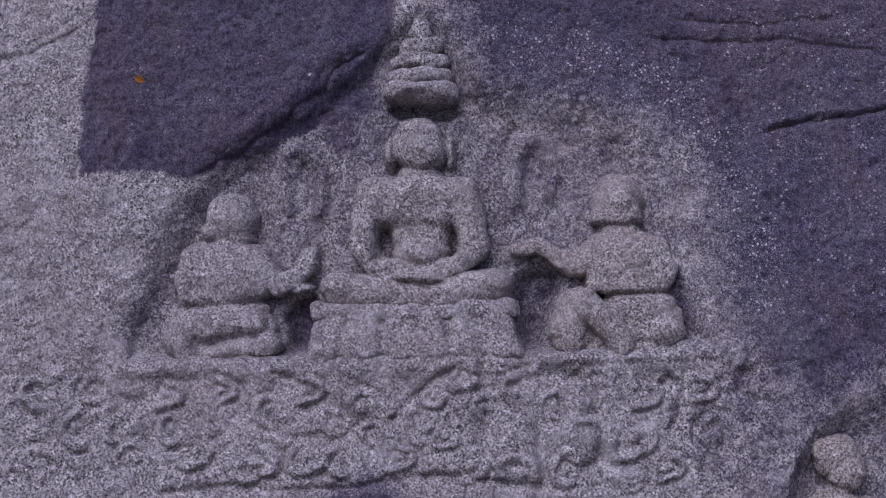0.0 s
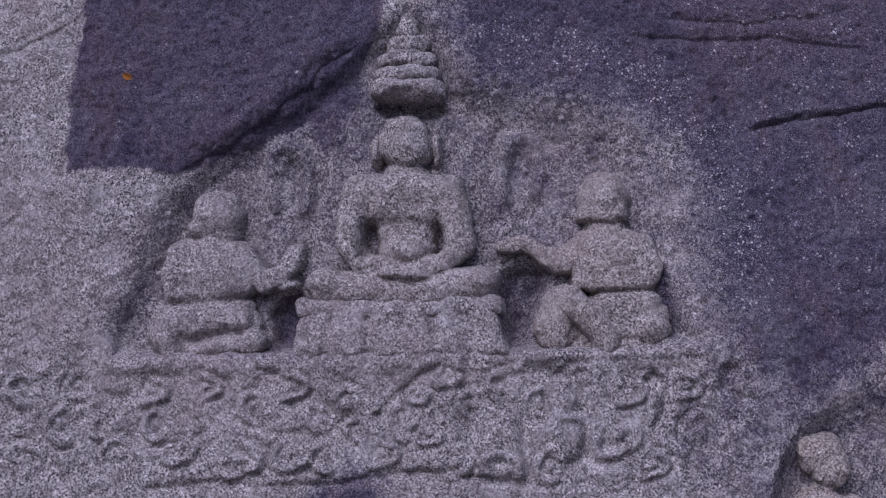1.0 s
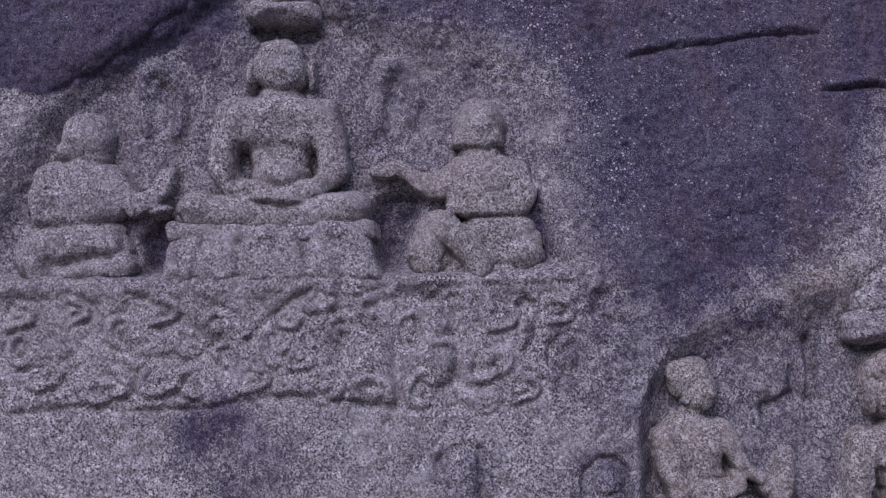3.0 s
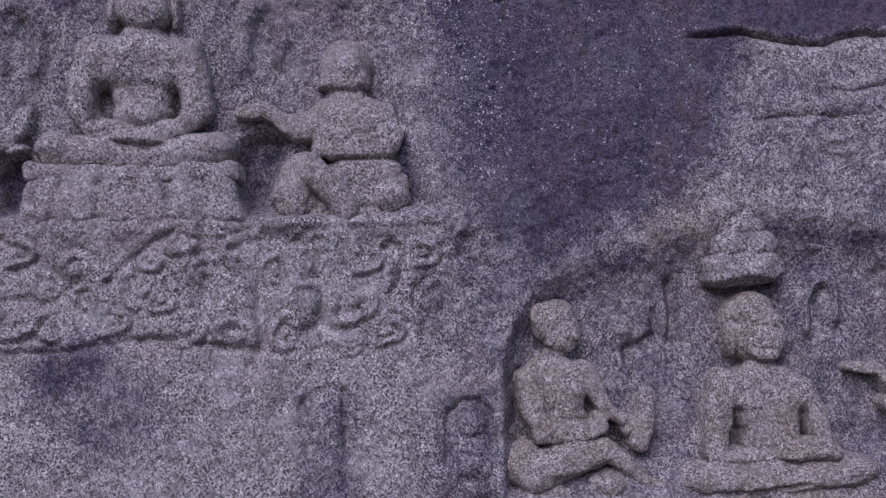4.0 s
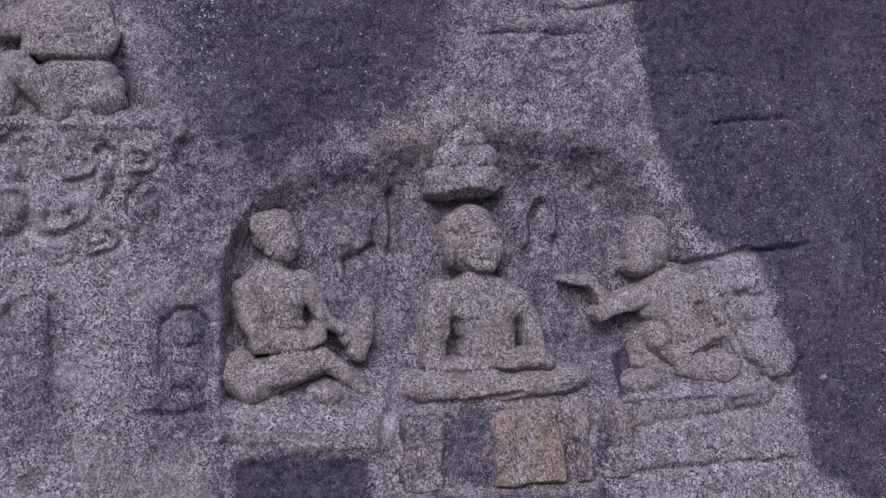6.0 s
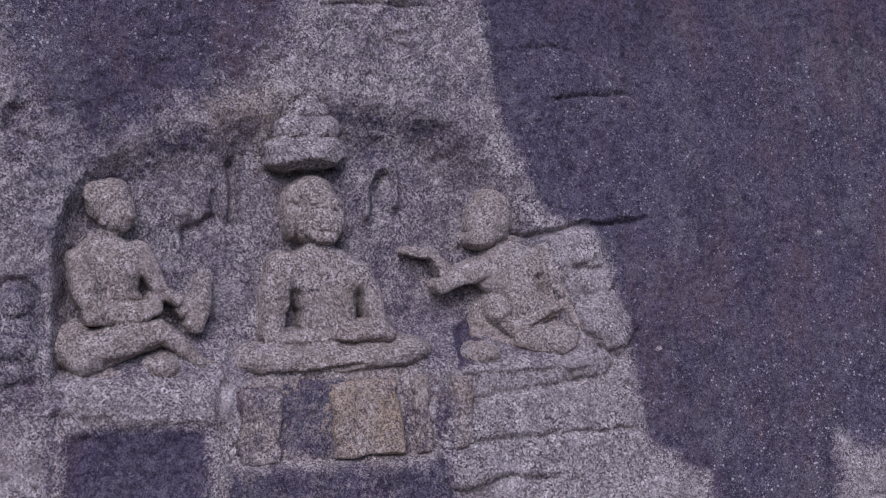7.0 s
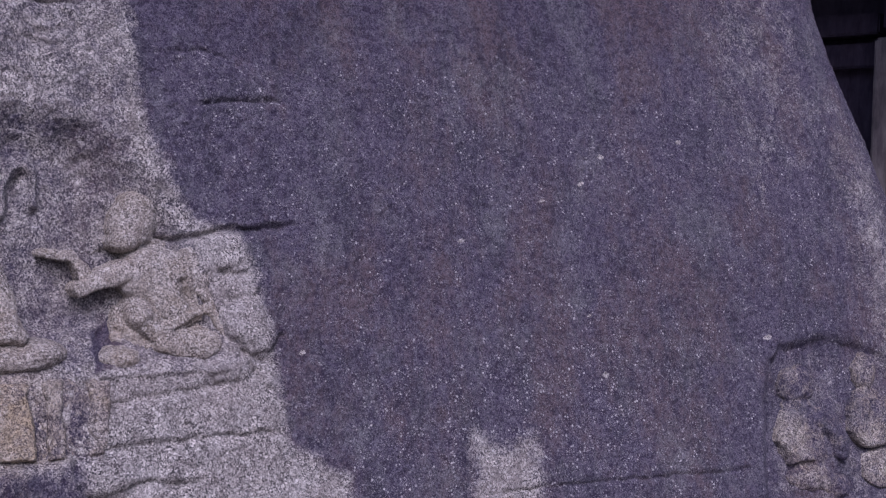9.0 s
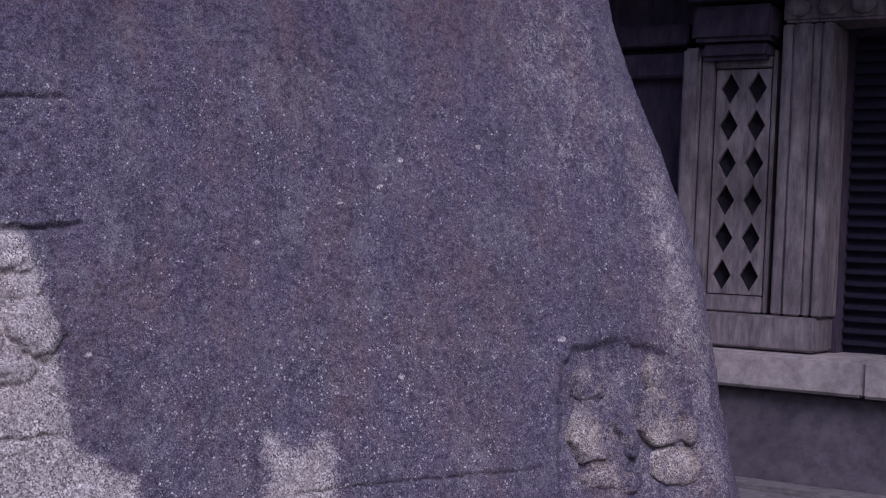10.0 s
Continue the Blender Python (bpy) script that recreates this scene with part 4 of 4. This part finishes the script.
def dry_leaf():
    bm = bmesh.new()
    n = 10
    rim = []
    for i in range(n + 1):
        t = i / n
        w = 0.010 * math.sin(math.pi * t) ** 0.7
        rim.append([bm.verts.new((0.034 * (t - 0.5), -0.004 * math.sin(3 * t) - 0.003 * abs(s), s * w)) for s in (-1, 0, 1)])
    for a, b in zip(rim, rim[1:]):
        for j in range(2):
            bm.faces.new((a[j], b[j], b[j + 1], a[j + 1]))
    bmesh.ops.solidify(bm, geom=bm.faces[:], thickness=0.001)
    mesh = bpy.data.meshes.new("dry_leaf")
    bm.to_mesh(mesh)
    bm.free()
    m = Mat("dry_leaf", 0.7)
    mesh.materials.append(m.done(m.mix(m.noise(90), (0.35, 0.13, 0.02), (0.6, 0.28, 0.05))))
    ob = tagged(new("dry_leaf", mesh), "small dry orange leaf caught on the rough rock", "leaf")
    x, z = UPPER.to_face(250, 143)
    p, n_ = shell(np.array([x]), np.array([z]))
    ob.matrix_world = pose(K * p[0][0], K * p[0][1] - 0.012, K * p[0][2], 10, 25, 8)


dry_leaf()


# ---- ground and the temple wall beyond the boulder ----
def part(name, bm, material, parent=None, label=""):
    mesh = bpy.data.meshes.new(name)
    bm.to_mesh(mesh)
    bm.free()
    mesh.materials.append(material)
    ob = new(name, mesh)
    ob.parent = parent
    return tagged(ob, label)


WALL = Matrix.Translation((7.892, 7.251, -0.026)) @ Matrix.Rotation(-1.295, 4, "Z") @ Matrix.Diagonal((1.263, 1.242, 1.242, 1))


def block(bm, x0, x1, y0, y1, z0, z1, bevel=0.012):
    """A dressed block in the wall's own frame: x along it, y into it."""
    got = bmesh.ops.create_cube(bm, size=1.0, matrix=WALL @ Matrix.Translation(((x0 + x1) / 2, (y0 + y1) / 2, (z0 + z1) / 2)) @ Matrix.Diagonal((x1 - x0, y1 - y0, z1 - z0, 1)))
    if bevel:
        edges = list({e for v in got["verts"] for e in v.link_edges})
        bmesh.ops.bevel(bm, geom=edges, offset=bevel, segments=2, affect="EDGES")


def blocks(*boxes, bevel=0.012):
    bm = bmesh.new()
    for b in boxes:
        block(bm, *b, bevel=bevel)
    return bm


def ground_sheet():
    xs = np.concatenate([[-400, -60, -15], np.arange(-6, 12, 0.25), [20, 60, 400]])
    X, Yy = np.meshgrid(xs, xs)
    p = np.stack([X, Yy, 0.02 * rough(X, Yy, 1.1, 3, 77) - 0.01], -1)
    ob = new("ground", grid_mesh("ground", p.reshape(-1, 3), quads(len(xs), len(xs))[:, ::-1]))
    ob.data.materials.append(PAVING)
    return tagged(ob, "dusty stone-paved ground before the boulder", "ground", kind="structure")


ground_sheet()
wall = tagged(part("wall_temple", blocks((-0.6, 1.30, 0.30, 0.8, 0.53, 3.4), (2.12, 3.4, 0.30, 0.8, 2.52, 3.4), (3.4, 5.8, 0.12, 0.8, 0.53, 3.4), (1.30, 2.12, 0.34, 0.8, 0.53, 3.4)), DARK_STONE), "dark temple wall of dressed stone", "wall", kind="structure")
bm = blocks((-0.6, 1.24, 0.16, 0.30, 0.72, 0.9), (-0.6, 1.24, 0.20, 0.30, 0.92, 1.02), (-0.6, 1.26, 0.22, 0.30, 1.62, 1.70), (-0.6, 1.26, 0.20, 0.30, 2.28, 2.42), (-0.6, 1.26, 0.14, 0.30, 2.46, 2.58))
part("moulding", bm, DARK_STONE, wall)
part("capital", blocks((1.34, 1.80, -0.04, 0.34, 2.44, 2.64), (1.30, 1.86, -0.10, 0.34, 2.66, 2.8), (1.38, 1.78, 0.0, 0.34, 2.34, 2.43), bevel=0.03), DARK_STONE, wall, "dark stone capital")
part("shaft", blocks((1.27, 1.375, 0.04, 0.34, 0.93, 2.42), bevel=0.02), PAINTED, wall)
part("sill", blocks((1.22, 2.10, -0.02, 0.34, 0.738, 0.925), bevel=0.015), PAINTED, wall, "limewashed stone sill")
lintel = part("lintel", blocks((1.84, 3.5, 0.02, 0.34, 2.535, 2.68), (1.84, 3.5, -0.03, 0.34, 2.70, 2.95), bevel=0.02), PAINTED, wall)
bm = bmesh.new()
for k in range(9):
    c = WALL @ Matrix.Translation((1.93 + 0.17 * k, 0.0, 2.61)) @ Matrix.Diagonal((0.07, 0.035, 0.05, 1))
    bmesh.ops.create_icosphere(bm, subdivisions=2, radius=1.0, matrix=c)
part("lintel_carving", bm, PAINTED, lintel)
# unseen overhang, added to keep sunlight off the wall below
shade_overhang = part("shade_overhang", blocks((-0.8, 5.8, -0.85, 0.8, 2.98, 3.16), bevel=0.03), DARK_STONE, wall)
temple_jamb = tagged(part("door_jamb", blocks((1.835, 1.90, 0.045, 0.34, 0.93, 2.53), (1.903, 2.0, 0.03, 0.34, 0.93, 2.53), (2.003, 2.055, 0.045, 0.34, 0.93, 2.53), (2.058, 2.115, 0.025, 0.34, 0.93, 2.53), bevel=0.01), PAINTED), "moulded limewashed stone jamb beside a dark doorway", "door jamb", kind="structure")

# pierced stone window: two columns of six lozenges
window = tagged(new("window_1"), "pierced stone window with two rows of lozenge holes", "window", kind="structure")
bm = bmesh.new()
CW, CH, DW, DH = 0.156, 0.2112, 0.054, 0.092
for i in range(2):
    for j in range(6):
        cx, cz = 1.612 + (i - 0.5) * CW, 1.134 + j * CH
        ring = [(-1, -1), (0, -1), (1, -1), (1, 0), (1, 1), (0, 1), (-1, 1), (-1, 0)]
        outer = [bm.verts.new(WALL @ Vector((cx + a * CW / 2, 0.10, cz + b * CH / 2))) for a, b in ring]
        hole = [bm.verts.new(WALL @ Vector((cx + a * DW, 0.10, cz + b * DH))) for a, b in ((0, -1), (1, 0), (0, 1), (-1, 0))]
        for q in range(4):
            bm.faces.new((outer[2 * q + 1], outer[(2 * q + 2) % 8], outer[(2 * q + 3) % 8], hole[(q + 1) % 4], hole[q]))
bmesh.ops.remove_doubles(bm, verts=bm.verts, dist=0.0005)
deep = bmesh.ops.extrude_face_region(bm, geom=bm.faces[:])
away = (WALL.to_3x3() @ Vector((0, 1, 0))) * 0.028
bmesh.ops.translate(bm, verts=[g for g in deep["geom"] if isinstance(g, bmesh.types.BMVert)], vec=away)
bmesh.ops.recalc_face_normals(bm, faces=bm.faces)
part("lattice", bm, PAINTED, window)
part("window_frame", blocks((1.38, 1.446, 0.06, 0.3, 0.93, 2.40), (1.776, 1.80, 0.09, 0.3, 0.93, 2.40), (1.45, 1.772, 0.07, 0.3, 0.93, 1.022), (1.45, 1.772, 0.08, 0.3, 2.303, 2.40), bevel=0.008), PAINTED, window)
# sheet put behind the holes, coloured as the shade inside
part("shade_backing", blocks((1.45, 1.775, 0.16, 0.335, 1.02, 2.31), bevel=0), HOLLOW_SHADE, window)

door = tagged(new("door_1"), "closed dark slatted door in a stone doorway", "door", kind="structure")
part("door_leaf", blocks((2.12, 3.4, 0.50, 0.55, 0.73, 2.52), bevel=0), SHUTTER, door)
slat_mesh = None
for k in range(26):
    if slat_mesh is None:
        slat = part("slat", blocks((2.125, 3.395, 0.455, 0.495, 0.77, 0.80), bevel=0.006), SHUTTER, door)
        slat_mesh = slat.data
    else:
        slat = new("slat", slat_mesh)
        slat.parent = door
        slat.location.z = 0.083 * k

step = tagged(part("stone_step", blocks((0.2, 2.39, -0.16, 0.5, 0.535, 0.728), (2.392, 5.8, -0.16, 0.5, 0.533, 0.726), bevel=0.018), STEP), "worn pale stone threshold step along the temple", "step", kind="structure")
plinth = tagged(part("plinth", blocks((-0.6, 5.8, -0.06, 0.8, -0.1, 0.53), bevel=0.02), RISER), "stone plinth coloured dark for the shade under the threshold", "plinth", kind="structure")
part("plinth_course", blocks((-0.6, 5.8, -0.30, -0.065, -0.1, 0.04), bevel=0.02), PAVING, plinth)
